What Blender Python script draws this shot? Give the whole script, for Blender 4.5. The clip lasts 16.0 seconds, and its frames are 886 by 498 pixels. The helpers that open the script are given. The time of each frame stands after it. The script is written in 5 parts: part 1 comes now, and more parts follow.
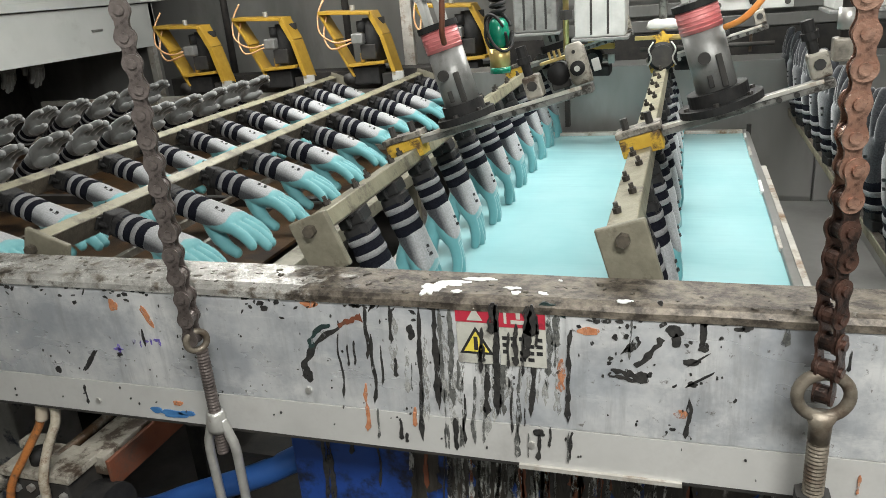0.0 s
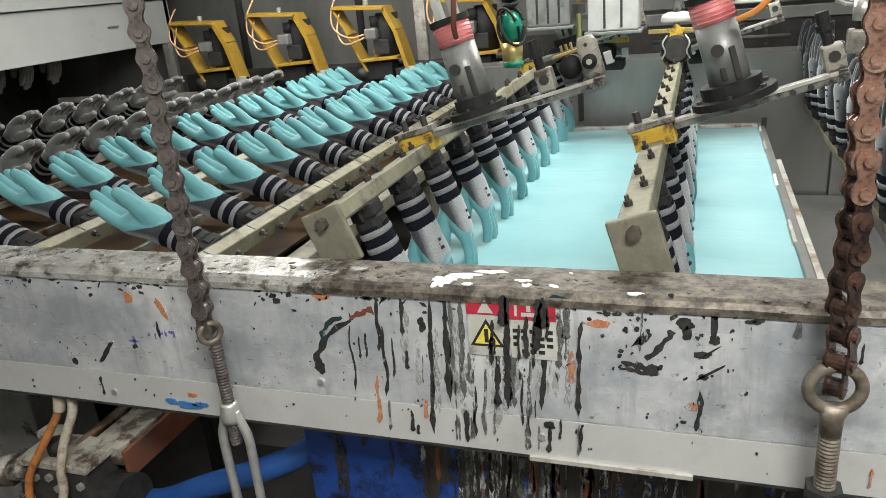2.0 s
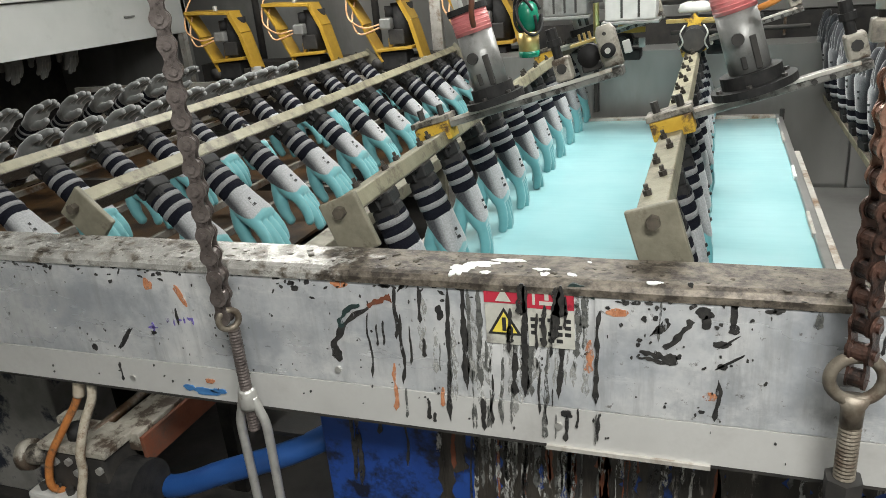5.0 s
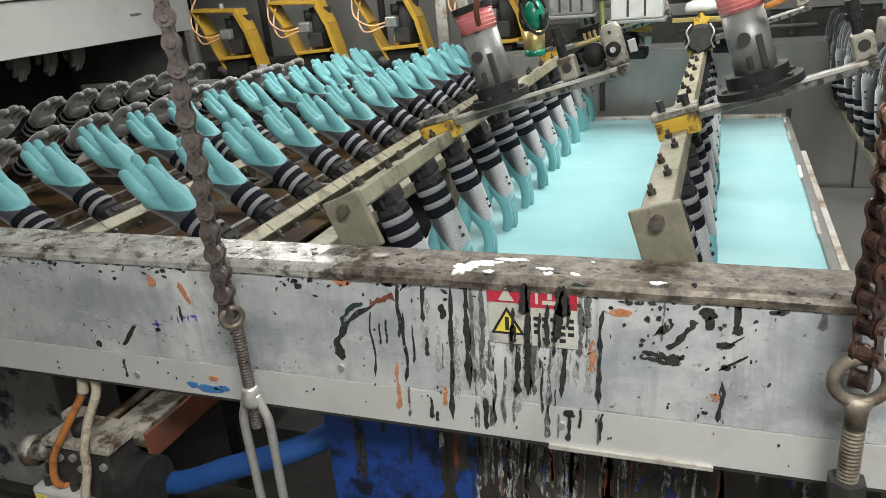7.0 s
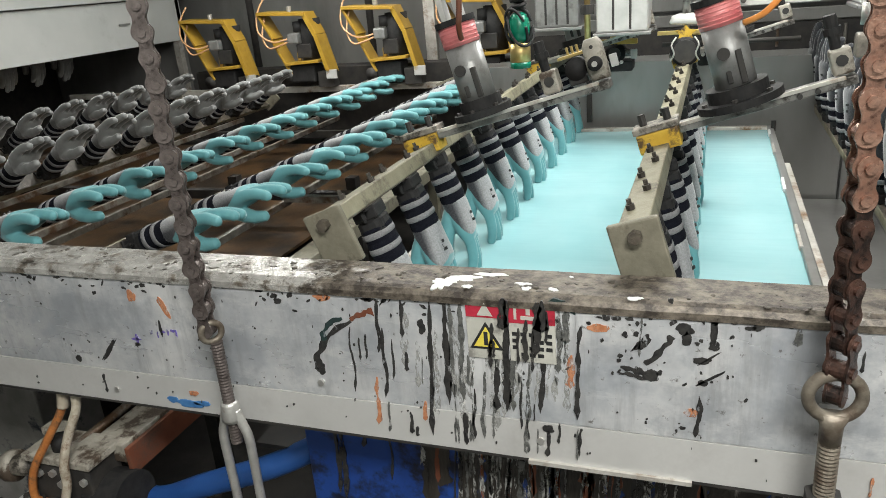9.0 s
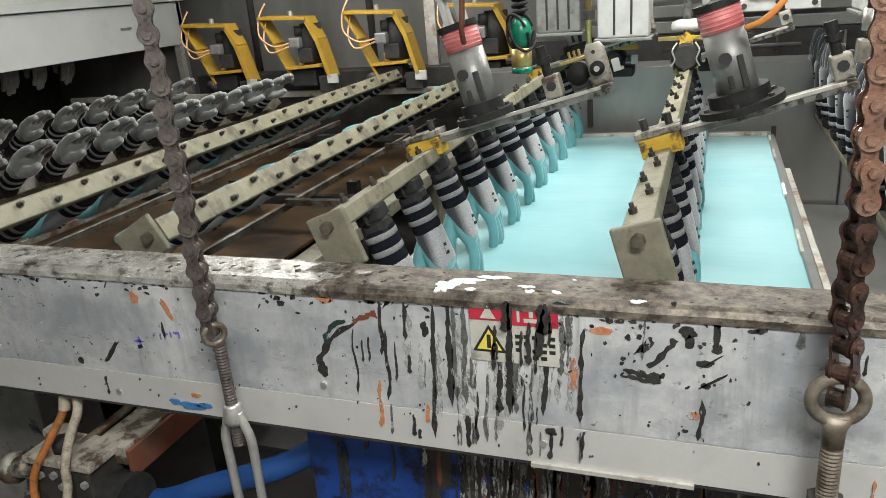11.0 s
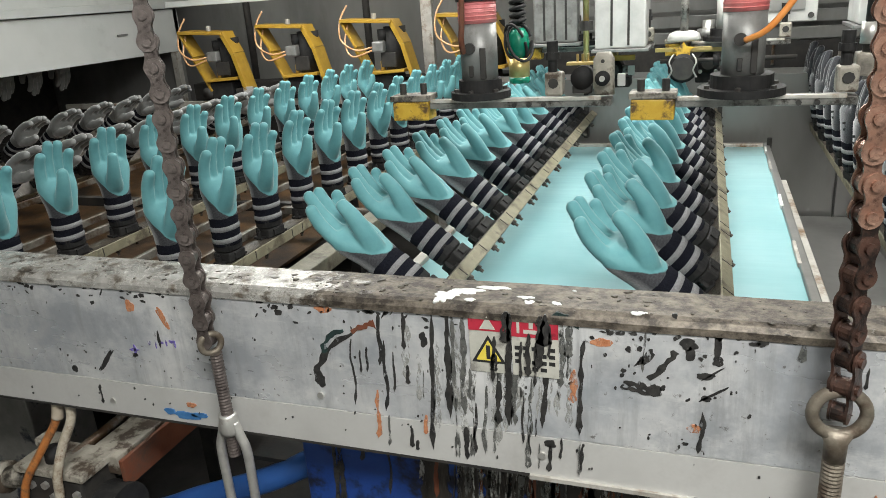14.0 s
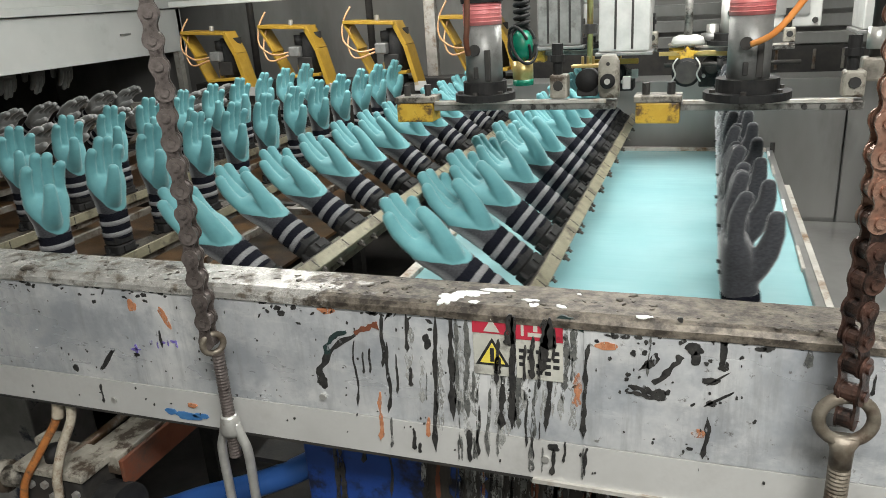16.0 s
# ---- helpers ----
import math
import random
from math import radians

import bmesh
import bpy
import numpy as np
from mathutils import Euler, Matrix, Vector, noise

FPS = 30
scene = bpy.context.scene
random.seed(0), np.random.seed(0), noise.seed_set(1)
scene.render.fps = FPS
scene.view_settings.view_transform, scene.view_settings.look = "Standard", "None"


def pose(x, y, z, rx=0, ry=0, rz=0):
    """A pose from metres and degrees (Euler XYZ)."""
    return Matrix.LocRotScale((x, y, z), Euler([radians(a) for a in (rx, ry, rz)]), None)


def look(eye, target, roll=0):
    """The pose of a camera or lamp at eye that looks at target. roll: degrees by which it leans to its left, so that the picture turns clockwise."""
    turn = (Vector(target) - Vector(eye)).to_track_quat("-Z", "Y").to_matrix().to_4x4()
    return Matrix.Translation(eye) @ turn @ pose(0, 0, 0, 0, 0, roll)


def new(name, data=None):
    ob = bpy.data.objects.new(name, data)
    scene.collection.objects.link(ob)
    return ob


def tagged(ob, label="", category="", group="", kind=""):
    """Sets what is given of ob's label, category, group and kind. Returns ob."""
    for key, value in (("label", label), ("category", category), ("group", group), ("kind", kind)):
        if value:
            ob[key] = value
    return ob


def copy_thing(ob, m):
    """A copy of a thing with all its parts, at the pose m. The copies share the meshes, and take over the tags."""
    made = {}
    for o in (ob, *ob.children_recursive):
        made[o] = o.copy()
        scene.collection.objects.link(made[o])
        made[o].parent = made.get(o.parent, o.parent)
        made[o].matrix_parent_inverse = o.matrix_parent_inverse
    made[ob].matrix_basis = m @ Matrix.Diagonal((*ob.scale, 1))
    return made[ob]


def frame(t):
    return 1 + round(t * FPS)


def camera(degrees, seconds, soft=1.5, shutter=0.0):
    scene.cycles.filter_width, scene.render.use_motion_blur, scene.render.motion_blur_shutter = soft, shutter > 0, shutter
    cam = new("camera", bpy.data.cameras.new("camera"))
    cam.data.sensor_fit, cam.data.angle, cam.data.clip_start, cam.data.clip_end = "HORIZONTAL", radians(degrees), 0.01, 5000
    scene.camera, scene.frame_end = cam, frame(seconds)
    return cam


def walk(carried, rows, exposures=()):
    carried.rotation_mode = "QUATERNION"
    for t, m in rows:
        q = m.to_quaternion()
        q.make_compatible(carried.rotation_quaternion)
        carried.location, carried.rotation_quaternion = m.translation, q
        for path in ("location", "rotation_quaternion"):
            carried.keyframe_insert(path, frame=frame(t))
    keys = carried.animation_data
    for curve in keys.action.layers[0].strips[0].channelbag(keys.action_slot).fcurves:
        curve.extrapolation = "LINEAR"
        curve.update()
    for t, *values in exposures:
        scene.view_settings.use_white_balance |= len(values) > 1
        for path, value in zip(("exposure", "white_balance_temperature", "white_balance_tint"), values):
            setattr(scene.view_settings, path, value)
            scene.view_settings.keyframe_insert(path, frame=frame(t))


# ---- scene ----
cam = camera(62.2, 16.0, 0.6, 0.5)
PATH = [
    (0, (0.004, -0.933, 1.386), (-0.605, 0.843, 0.699), -4.9),
    (0.5, (0.012, -0.927, 1.383), (-0.609, 0.844, 0.693), -5.1),
    (1, (0.014, -0.929, 1.382), (-0.619, 0.837, 0.691), -5.3),
    (1.5, (0.009, -0.937, 1.383), (-0.633, 0.826, 0.691), -5.3),
    (2, (0.01, -0.937, 1.383), (-0.635, 0.824, 0.688), -5.3),
    (2.5, (0.013, -0.936, 1.383), (-0.641, 0.821, 0.686), -5.3),
    (3, (0.014, -0.936, 1.381), (-0.648, 0.817, 0.682), -5.4),
    (3.5, (0.008, -0.942, 1.379), (-0.659, 0.808, 0.679), -5.4),
    (4, (0.003, -0.944, 1.379), (-0.665, 0.805, 0.674), -5.4),
    (6.5, (0.001, -0.939, 1.378), (-0.686, 0.796, 0.661), -5.2),
    (7, (0.004, -0.94, 1.379), (-0.684, 0.796, 0.663), -5.2),
    (7.5, (0.011, -0.937, 1.38), (-0.676, 0.801, 0.667), -5.2),
    (8, (0.017, -0.93, 1.381), (-0.667, 0.811, 0.672), -5.1),
    (8.5, (0.022, -0.927, 1.385), (-0.654, 0.818, 0.681), -5.0),
    (9, (0.023, -0.93, 1.386), (-0.647, 0.821, 0.691), -5.0),
    (11.5, (0.013, -0.938, 1.384), (-0.653, 0.821, 0.705), -4.6),
    (12, (0.005, -0.94, 1.384), (-0.655, 0.824, 0.709), -4.3),
    (12.5, (0.008, -0.936, 1.385), (-0.648, 0.83, 0.715), -4.3),
    (13, (0.014, -0.931, 1.383), (-0.638, 0.839, 0.717), -4.2),
    (13.5, (0.013, -0.933, 1.386), (-0.638, 0.838, 0.723), -4.2),
    (14, (0.008, -0.933, 1.385), (-0.646, 0.838, 0.723), -4.2),
    (14.5, (0.006, -0.935, 1.385), (-0.646, 0.836, 0.723), -4.1),
    (15, (0.002, -0.937, 1.385), (-0.649, 0.836, 0.727), -3.9),
    (15.5, (-0.003, -0.934, 1.383), (-0.654, 0.839, 0.726), -3.7),
    (16, (0.0, -0.931, 1.383), (-0.654, 0.842, 0.727), -3.7),
]
walk(cam, [(t, look(eye, target, roll)) for t, eye, target, roll in PATH])

# ---- world and light ----
world = bpy.data.worlds.new("hall")
world.use_nodes = True
world.node_tree.nodes["Background"].inputs[0].default_value = (0.75, 0.8, 0.8, 1)
world.node_tree.nodes["Background"].inputs[1].default_value = 0.05
scene.world = world
scene.view_settings.exposure = 0.0

# added overhead lamps, all unseen: x, y, z, length along x, power, spread
ADDED_TUBES = ((-0.05, 1.52, 2.05, 1.3, 35, 180), (-0.6, 0.4, 2.8, 1.5, 4, 180), (0.6, -1.45, 2.7, 1.2, 120, 180), (-1.8, -1.7, 2.7, 1.2, 1.5, 180), (-1.6, 1.85, 2.05, 1.2, 27, 170))


# ---- materials ----
def nodes(name):
    m = bpy.data.materials.new(name)
    m.use_nodes = True
    return m, m.node_tree.nodes, m.node_tree.links, m.node_tree.nodes["Principled BSDF"]


def rgb(c):
    return (c[0], c[1], c[2], 1)


def noise_tex(n, l, co, scale, detail=4, rough=0.6):
    t = n.new("ShaderNodeTexNoise")
    t.inputs["Scale"].default_value, t.inputs["Detail"].default_value, t.inputs["Roughness"].default_value = scale, detail, rough
    l.new(co, t.inputs["Vector"])
    return t.outputs["Fac"]


def ramp(n, l, fac, a, b):
    r = n.new("ShaderNodeMapRange")
    r.inputs["From Min"].default_value, r.inputs["From Max"].default_value = a, b
    l.new(fac, r.inputs["Value"])
    return r.outputs["Result"]


def mixc(n, l, fac, a, b):
    m = n.new("ShaderNodeMix")
    m.data_type = "RGBA"
    if isinstance(fac, float):
        m.inputs[0].default_value = fac
    else:
        l.new(fac, m.inputs[0])
    for i, c in ((6, a), (7, b)):
        if isinstance(c, tuple):
            m.inputs[i].default_value = rgb(c)
        else:
            l.new(c, m.inputs[i])
    return m.outputs[2]


def math_node(n, l, op, a, b):
    m = n.new("ShaderNodeMath")
    m.operation = op
    for i, v in enumerate((a, b)):
        if isinstance(v, (int, float)):
            m.inputs[i].default_value = v
        else:
            l.new(v, m.inputs[i])
    return m.outputs[0]


def coords(n, stretch=(1, 1, 1), l=None):
    co = n.new("ShaderNodeTexCoord").outputs["Object"]
    if stretch != (1, 1, 1):
        mp = n.new("ShaderNodeMapping")
        mp.inputs["Scale"].default_value = stretch
        l.new(co, mp.inputs["Vector"])
        co = mp.outputs["Vector"]
    return co


def bump(n, l, p, height, strength, dist=0.002):
    b = n.new("ShaderNodeBump")
    b.inputs["Strength"].default_value, b.inputs["Distance"].default_value = strength, dist
    l.new(height, b.inputs["Height"])
    l.new(b.outputs["Normal"], p.inputs["Normal"])


def patchy(m, scale, a, b, stretch=(1, 1, 0.35)):
    """Wear: the coat is worn through in small patches."""
    n, l = m.node_tree.nodes, m.node_tree.links
    wear = math_node(n, l, "ADD", math_node(n, l, "MULTIPLY", noise_tex(n, l, coords(n, stretch, l), scale, 6, 0.75), 0.7), math_node(n, l, "MULTIPLY", noise_tex(n, l, coords(n), scale * 0.2, 3), 0.3))
    l.new(ramp(n, l, wear, a, b), m.node_tree.nodes["Principled BSDF"].inputs["Alpha"])
    return m


def surface(name, a, b, rough=0.5, metal=0.0, scale=30, stain=None, stain_scale=6, stain_range=(0.5, 0.7), bumpy=0.2, fine=200, stretch=(1, 1, 1), rough_var=0.15):
    """Two shades mottled at one scale, stains at another, a fine relief."""
    m, n, l, p = nodes(name)
    co = coords(n, stretch, l)
    col = mixc(n, l, ramp(n, l, noise_tex(n, l, co, scale), 0.3, 0.7), a, b)
    if stain:
        s = noise_tex(n, l, co, stain_scale, 6, 0.7)
        col = mixc(n, l, ramp(n, l, s, *stain_range), col, stain)
    l.new(col, p.inputs["Base Color"])
    r = ramp(n, l, noise_tex(n, l, co, scale * 0.4), 0.25, 0.75)
    r = math_node(n, l, "ADD", math_node(n, l, "MULTIPLY", r, rough_var), rough - rough_var / 2)
    l.new(r, p.inputs["Roughness"])
    p.inputs["Metallic"].default_value = metal
    if bumpy:
        bump(n, l, p, noise_tex(n, l, co, fine, 3), bumpy)
    return m


MAT = {}


def beam_material():
    """Brushed sheet: cloudy polish, reflections painted into its colour, soft dents, faint vertical washes."""
    m, n, l, p = nodes("brushed steel sheet")
    co, tall, wide = coords(n), coords(n, (1, 1, 0.12), l), coords(n, (0.3, 1, 1), l)
    # blue-grey and whitish clouds put soft reflections into the base colour
    col = mixc(n, l, ramp(n, l, noise_tex(n, l, co, 5, 6, 0.65), 0.38, 0.62), (0.46, 0.485, 0.52), (0.82, 0.82, 0.82))
    col = mixc(n, l, math_node(n, l, "MULTIPLY", ramp(n, l, noise_tex(n, l, co, 11, 7, 0.72), 0.50, 0.66), 0.6), col, (0.36, 0.385, 0.42))
    col = mixc(n, l, math_node(n, l, "MULTIPLY", ramp(n, l, noise_tex(n, l, wide, 16, 7, 0.75), 0.55, 0.68), 0.5), col, (0.90, 0.90, 0.88))
    col = mixc(n, l, math_node(n, l, "MULTIPLY", ramp(n, l, noise_tex(n, l, tall, 26, 6, 0.7), 0.52, 0.70), 0.55), col, (0.34, 0.345, 0.35))
    col = mixc(n, l, math_node(n, l, "MULTIPLY", ramp(n, l, noise_tex(n, l, co, 60, 5, 0.7), 0.62, 0.68), 0.8), col, (0.16, 0.15, 0.14))
    l.new(col, p.inputs["Base Color"])
    p.inputs["Metallic"].default_value = 0.5
    r = math_node(n, l, "ADD", math_node(n, l, "MULTIPLY", ramp(n, l, noise_tex(n, l, wide, 7, 5), 0.35, 0.65), 0.34), 0.20)
    l.new(r, p.inputs["Roughness"])
    h = math_node(n, l, "ADD", noise_tex(n, l, co, 4, 3), math_node(n, l, "MULTIPLY", noise_tex(n, l, co, 18, 3), 0.12))
    bump(n, l, p, h, 0.35, 0.03)
    return m


MAT["steel_beam"] = beam_material()
MAT["beam_low"] = surface("pale matt steel strip", (0.48, 0.475, 0.46), (0.60, 0.595, 0.58), 0.45, 0.25, 6, (0.36, 0.35, 0.335), 3, (0.5, 0.75), 0.1, 90)


def beam_top_material():
    m, n, l, p = nodes("soiled steel top")
    co, sep = coords(n), n.new("ShaderNodeSeparateXYZ")
    l.new(co, sep.inputs[0])
    flat = coords(n, (0.8, 1, 1), l)
    clean = mixc(n, l, ramp(n, l, noise_tex(n, l, flat, 40), 0.35, 0.65), (0.30, 0.29, 0.27), (0.50, 0.49, 0.46))
    dirt = mixc(n, l, ramp(n, l, noise_tex(n, l, flat, 45, 5, 0.7), 0.4, 0.62), (0.035, 0.028, 0.022), (0.17, 0.145, 0.115))
    reach = ramp(n, l, sep.outputs["X"], -0.62, -0.42)
    amount = math_node(n, l, "ADD", noise_tex(n, l, flat, 22, 6, 0.7), math_node(n, l, "MULTIPLY", reach, 0.26))
    caked = ramp(n, l, amount, 0.50, 0.60)
    l.new(mixc(n, l, caked, clean, dirt), p.inputs["Base Color"])
    p.inputs["Metallic"].default_value = 0.35
    l.new(math_node(n, l, "ADD", math_node(n, l, "MULTIPLY", caked, 0.22), 0.27), p.inputs["Roughness"])
    bump(n, l, p, noise_tex(n, l, co, 130, 4), 0.6)
    return m


MAT["beam_top"] = beam_top_material()
MAT["wall_steel"] = surface("stainless wall", (0.21, 0.208, 0.20), (0.31, 0.306, 0.295), 0.34, 0.5, 3, (0.11, 0.107, 0.10), 1.6, (0.5, 0.8), 0.08, 40, (1, 1, 0.35))
MAT["duct"] = surface("pale painted sheet", (0.55, 0.57, 0.55), (0.62, 0.63, 0.61), 0.5, 0.1, 4, (0.42, 0.43, 0.41), 3, (0.55, 0.8), 0.05)
MAT["dark"] = surface("grimy dark metal and recess shade", (0.02, 0.02, 0.02), (0.05, 0.045, 0.04), 0.6, 0.2, 20)
MAT["black"] = surface("black rubber", (0.010, 0.010, 0.011), (0.026, 0.025, 0.024), 0.68, 0, 40)
MAT["floor"] = surface("stained concrete", (0.028, 0.026, 0.024), (0.06, 0.055, 0.05), 0.7, 0, 5, (0.012, 0.012, 0.012), 2)
MAT["khaki"] = surface("khaki painted bar", (0.185, 0.170, 0.115), (0.285, 0.268, 0.188), 0.5, 0.1, 25, (0.10, 0.085, 0.06), 16, (0.50, 0.64), 0.3)
MAT["rail_dark"] = surface("grimy rail steel", (0.15, 0.14, 0.12), (0.31, 0.295, 0.265), 0.4, 0.4, 26, (0.09, 0.05, 0.025), 9, (0.46, 0.6))
# the khaki paint again, its colour lowered to stand for shade
MAT["khaki_shaded"] = surface("grimy khaki darkened for shade", (0.13, 0.12, 0.088), (0.22, 0.205, 0.155), 0.5, 0.1, 25, (0.07, 0.055, 0.04), 16, (0.54, 0.68), 0.3)
MAT["rail"] = surface("worn rail steel", (0.42, 0.40, 0.36), (0.60, 0.58, 0.54), 0.45, 0.4, 20, (0.20, 0.12, 0.06), 8, (0.5, 0.65))
MAT["tray"] = surface("rusty drip tray", (0.055, 0.03, 0.014), (0.13, 0.072, 0.03), 0.35, 0.2, 8, (0.02, 0.014, 0.01), 5, (0.45, 0.6))
MAT["chain"] = surface("rusty chain steel", (0.21, 0.10, 0.066), (0.42, 0.265, 0.20), 0.28, 0.55, 60, (0.10, 0.05, 0.035), 30, (0.5, 0.65), 0.4)
MAT["chain_low"] = surface("oily rusty chain steel", (0.055, 0.030, 0.024), (0.16, 0.085, 0.062), 0.32, 0.5, 60, (0.02, 0.014, 0.012), 30, (0.45, 0.6), 0.4)
MAT["chain_dark"] = surface("oily chain steel", (0.075, 0.062, 0.056), (0.19, 0.16, 0.15), 0.4, 0.5, 60, (0.03, 0.022, 0.02), 30, (0.5, 0.65), 0.4)
MAT["zinc"] = surface("zinc plated steel", (0.46, 0.455, 0.43), (0.64, 0.63, 0.60), 0.38, 0.7, 40, (0.25, 0.20, 0.15), 20, (0.55, 0.7))
MAT["eye_steel"] = surface("tarnished forged steel", (0.11, 0.092, 0.070), (0.24, 0.21, 0.168), 0.5, 0.5, 50, (0.10, 0.07, 0.05), 24, (0.5, 0.65))
MAT["yellow"] = surface("yellow paint", (0.31, 0.18, 0.015), (0.41, 0.25, 0.03), 0.45, 0, 20, (0.25, 0.14, 0.03), 14, (0.6, 0.75))
MAT["alu"] = surface("aluminium", (0.20, 0.20, 0.195), (0.29, 0.29, 0.28), 0.42, 0.4, 30, (0.10, 0.09, 0.085), 18, (0.55, 0.8))
MAT["arm_steel"] = surface("greasy grey steel", (0.16, 0.155, 0.145), (0.30, 0.29, 0.27), 0.42, 0.5, 30, (0.04, 0.035, 0.03), 22, (0.48, 0.6))
MAT["grime_dark"] = surface("dark caked latex", (0.03, 0.025, 0.02), (0.10, 0.085, 0.065), 0.5, 0.1, 40, (0.22, 0.2, 0.16), 30, (0.62, 0.7), 0.6)
MAT["grime"] = surface("paint-caked steel", (0.10, 0.09, 0.075), (0.34, 0.31, 0.26), 0.55, 0.2, 34, (0.03, 0.025, 0.02), 14, (0.46, 0.56), 0.5)
MAT["yellow_worn"] = surface("worn yellow paint", (0.48, 0.29, 0.025), (0.60, 0.39, 0.05), 0.45, 0, 40, (0.09, 0.05, 0.02), 22, (0.48, 0.58))
MAT["pink"] = surface("pink band", (0.62, 0.16, 0.17), (0.72, 0.28, 0.27), 0.4, 0.1, 30)
MAT["white"] = surface("white housing", (0.36, 0.36, 0.345), (0.48, 0.48, 0.46), 0.45, 0, 15, (0.4, 0.38, 0.35), 10, (0.55, 0.8))
MAT["green"] = surface("green plastic", (0.0, 0.13, 0.075), (0.01, 0.20, 0.12), 0.25, 0, 20)
MAT["brass"] = surface("brass", (0.45, 0.33, 0.12), (0.60, 0.46, 0.20), 0.35, 0.8, 30)
MAT["orange"] = surface("orange hose", (0.70, 0.22, 0.04), (0.80, 0.32, 0.08), 0.4, 0, 20)
MAT["rust_hose"] = surface("grimy orange hose", (0.36, 0.12, 0.03), (0.55, 0.22, 0.06), 0.5, 0, 60, (0.10, 0.05, 0.03), 30, (0.5, 0.65))
MAT["hose_tan"] = surface("tan air hose", (0.50, 0.26, 0.12), (0.62, 0.38, 0.20), 0.4, 0, 20)
MAT["blue"] = surface("blue paint", (0.010, 0.036, 0.17), (0.016, 0.060, 0.26), 0.4, 0, 8, (0.008, 0.011, 0.024), 7, (0.50, 0.60), 0.2, 60)
MAT["hose_blue"] = surface("blue hose", (0.012, 0.055, 0.20), (0.02, 0.080, 0.27), 0.35, 0, 8)
MAT["rust"] = surface("rusted paint", (0.12, 0.035, 0.016), (0.19, 0.062, 0.03), 0.7, 0.1, 20, (0.06, 0.04, 0.03), 10)
MAT["gear_pale"] = surface("chipped pale paint", (0.23, 0.212, 0.178), (0.40, 0.375, 0.32), 0.55, 0.1, 30, (0.07, 0.05, 0.035), 16, (0.48, 0.58), 0.5)
MAT["column"] = surface("blotched grey paint", (0.15, 0.145, 0.135), (0.26, 0.25, 0.235), 0.6, 0, 12, (0.014, 0.018, 0.030), 6, (0.50, 0.57), 0.3)
MAT["cream_strip"] = surface("frayed cream hose", (0.30, 0.255, 0.19), (0.50, 0.45, 0.37), 0.6, 0, 60, (0.16, 0.09, 0.05), 24, (0.52, 0.62), 0.5)
MAT["cream"] = surface("cream plastic strip", (0.34, 0.29, 0.22), (0.48, 0.42, 0.34), 0.5, 0, 20)
MAT["paint_black"] = surface("dried black paint", (0.012, 0.012, 0.013), (0.045, 0.043, 0.040), 0.35, 0, 120)
patchy(MAT["paint_black"], 130, 0.36, 0.43)
MAT["paint_grey"] = surface("dried dark grey latex", (0.04, 0.043, 0.042), (0.15, 0.15, 0.14), 0.4, 0, 120)
patchy(MAT["paint_grey"], 120, 0.43, 0.50)
MAT["paint_wash"] = surface("thin grey latex wash", (0.20, 0.20, 0.19), (0.40, 0.40, 0.38), 0.45, 0, 90)
patchy(MAT["paint_wash"], 110, 0.46, 0.56)
MAT["paint_orange"] = surface("dried orange paint", (0.34, 0.12, 0.05), (0.50, 0.24, 0.13), 0.5, 0, 90)
patchy(MAT["paint_orange"], 110, 0.40, 0.50)
MAT["paint_blue"] = surface("dried blue paint", (0.03, 0.12, 0.30), (0.06, 0.18, 0.38), 0.5, 0, 60)
MAT["paint_purple"] = surface("purple marker", (0.12, 0.09, 0.36), (0.20, 0.15, 0.44), 0.5, 0, 60)
patchy(MAT["paint_purple"], 160, 0.42, 0.52)
MAT["paint_white"] = surface("dried white latex", (0.70, 0.72, 0.70), (0.80, 0.82, 0.80), 0.4, 0, 60)
MAT["paint_green"] = surface("dried green latex", (0.010, 0.022, 0.022), (0.03, 0.07, 0.065), 0.5, 0, 60, (0.012, 0.012, 0.013), 30)
patchy(MAT["paint_green"], 110, 0.36, 0.44)
MAT["caked"] = surface("latex caked in streaks", (0.010, 0.009, 0.008), (0.05, 0.043, 0.035), 0.45, 0, 26, (0.30, 0.28, 0.25), 34, (0.60, 0.68), 0.8, 120, (1, 1, 0.28))
MAT["sign_red"] = surface("red sticker", (0.34, 0.018, 0.035), (0.44, 0.03, 0.055), 0.4, 0, 30, (0.10, 0.01, 0.02), 26, (0.55, 0.68))
MAT["sign_white"] = surface("white sticker", (0.38, 0.375, 0.33), (0.50, 0.49, 0.44), 0.4, 0, 30, (0.22, 0.21, 0.19), 24, (0.52, 0.68))
MAT["ink"] = surface("black print", (0.012, 0.012, 0.013), (0.03, 0.03, 0.03), 0.4, 0, 60)
MAT["sign_yellow"] = surface("yellow sticker", (0.62, 0.50, 0.06), (0.70, 0.58, 0.10), 0.4, 0, 30)
MAT["navy"] = surface("navy knit cuff", (0.005, 0.0055, 0.009), (0.011, 0.012, 0.018), 0.95, 0, 300, None, 6, (0.5, 0.7), 0.6, 500)
MAT["navy"].node_tree.nodes["Principled BSDF"].inputs["Specular IOR Level"].default_value = 0.1
MAT["black"].node_tree.nodes["Principled BSDF"].inputs["Specular IOR Level"].default_value = 0.25
MAT["knit_light"] = surface("grey knit stripe", (0.155, 0.155, 0.16), (0.24, 0.24, 0.245), 0.9, 0, 300, None, 6, (0.5, 0.7), 0.6, 500)


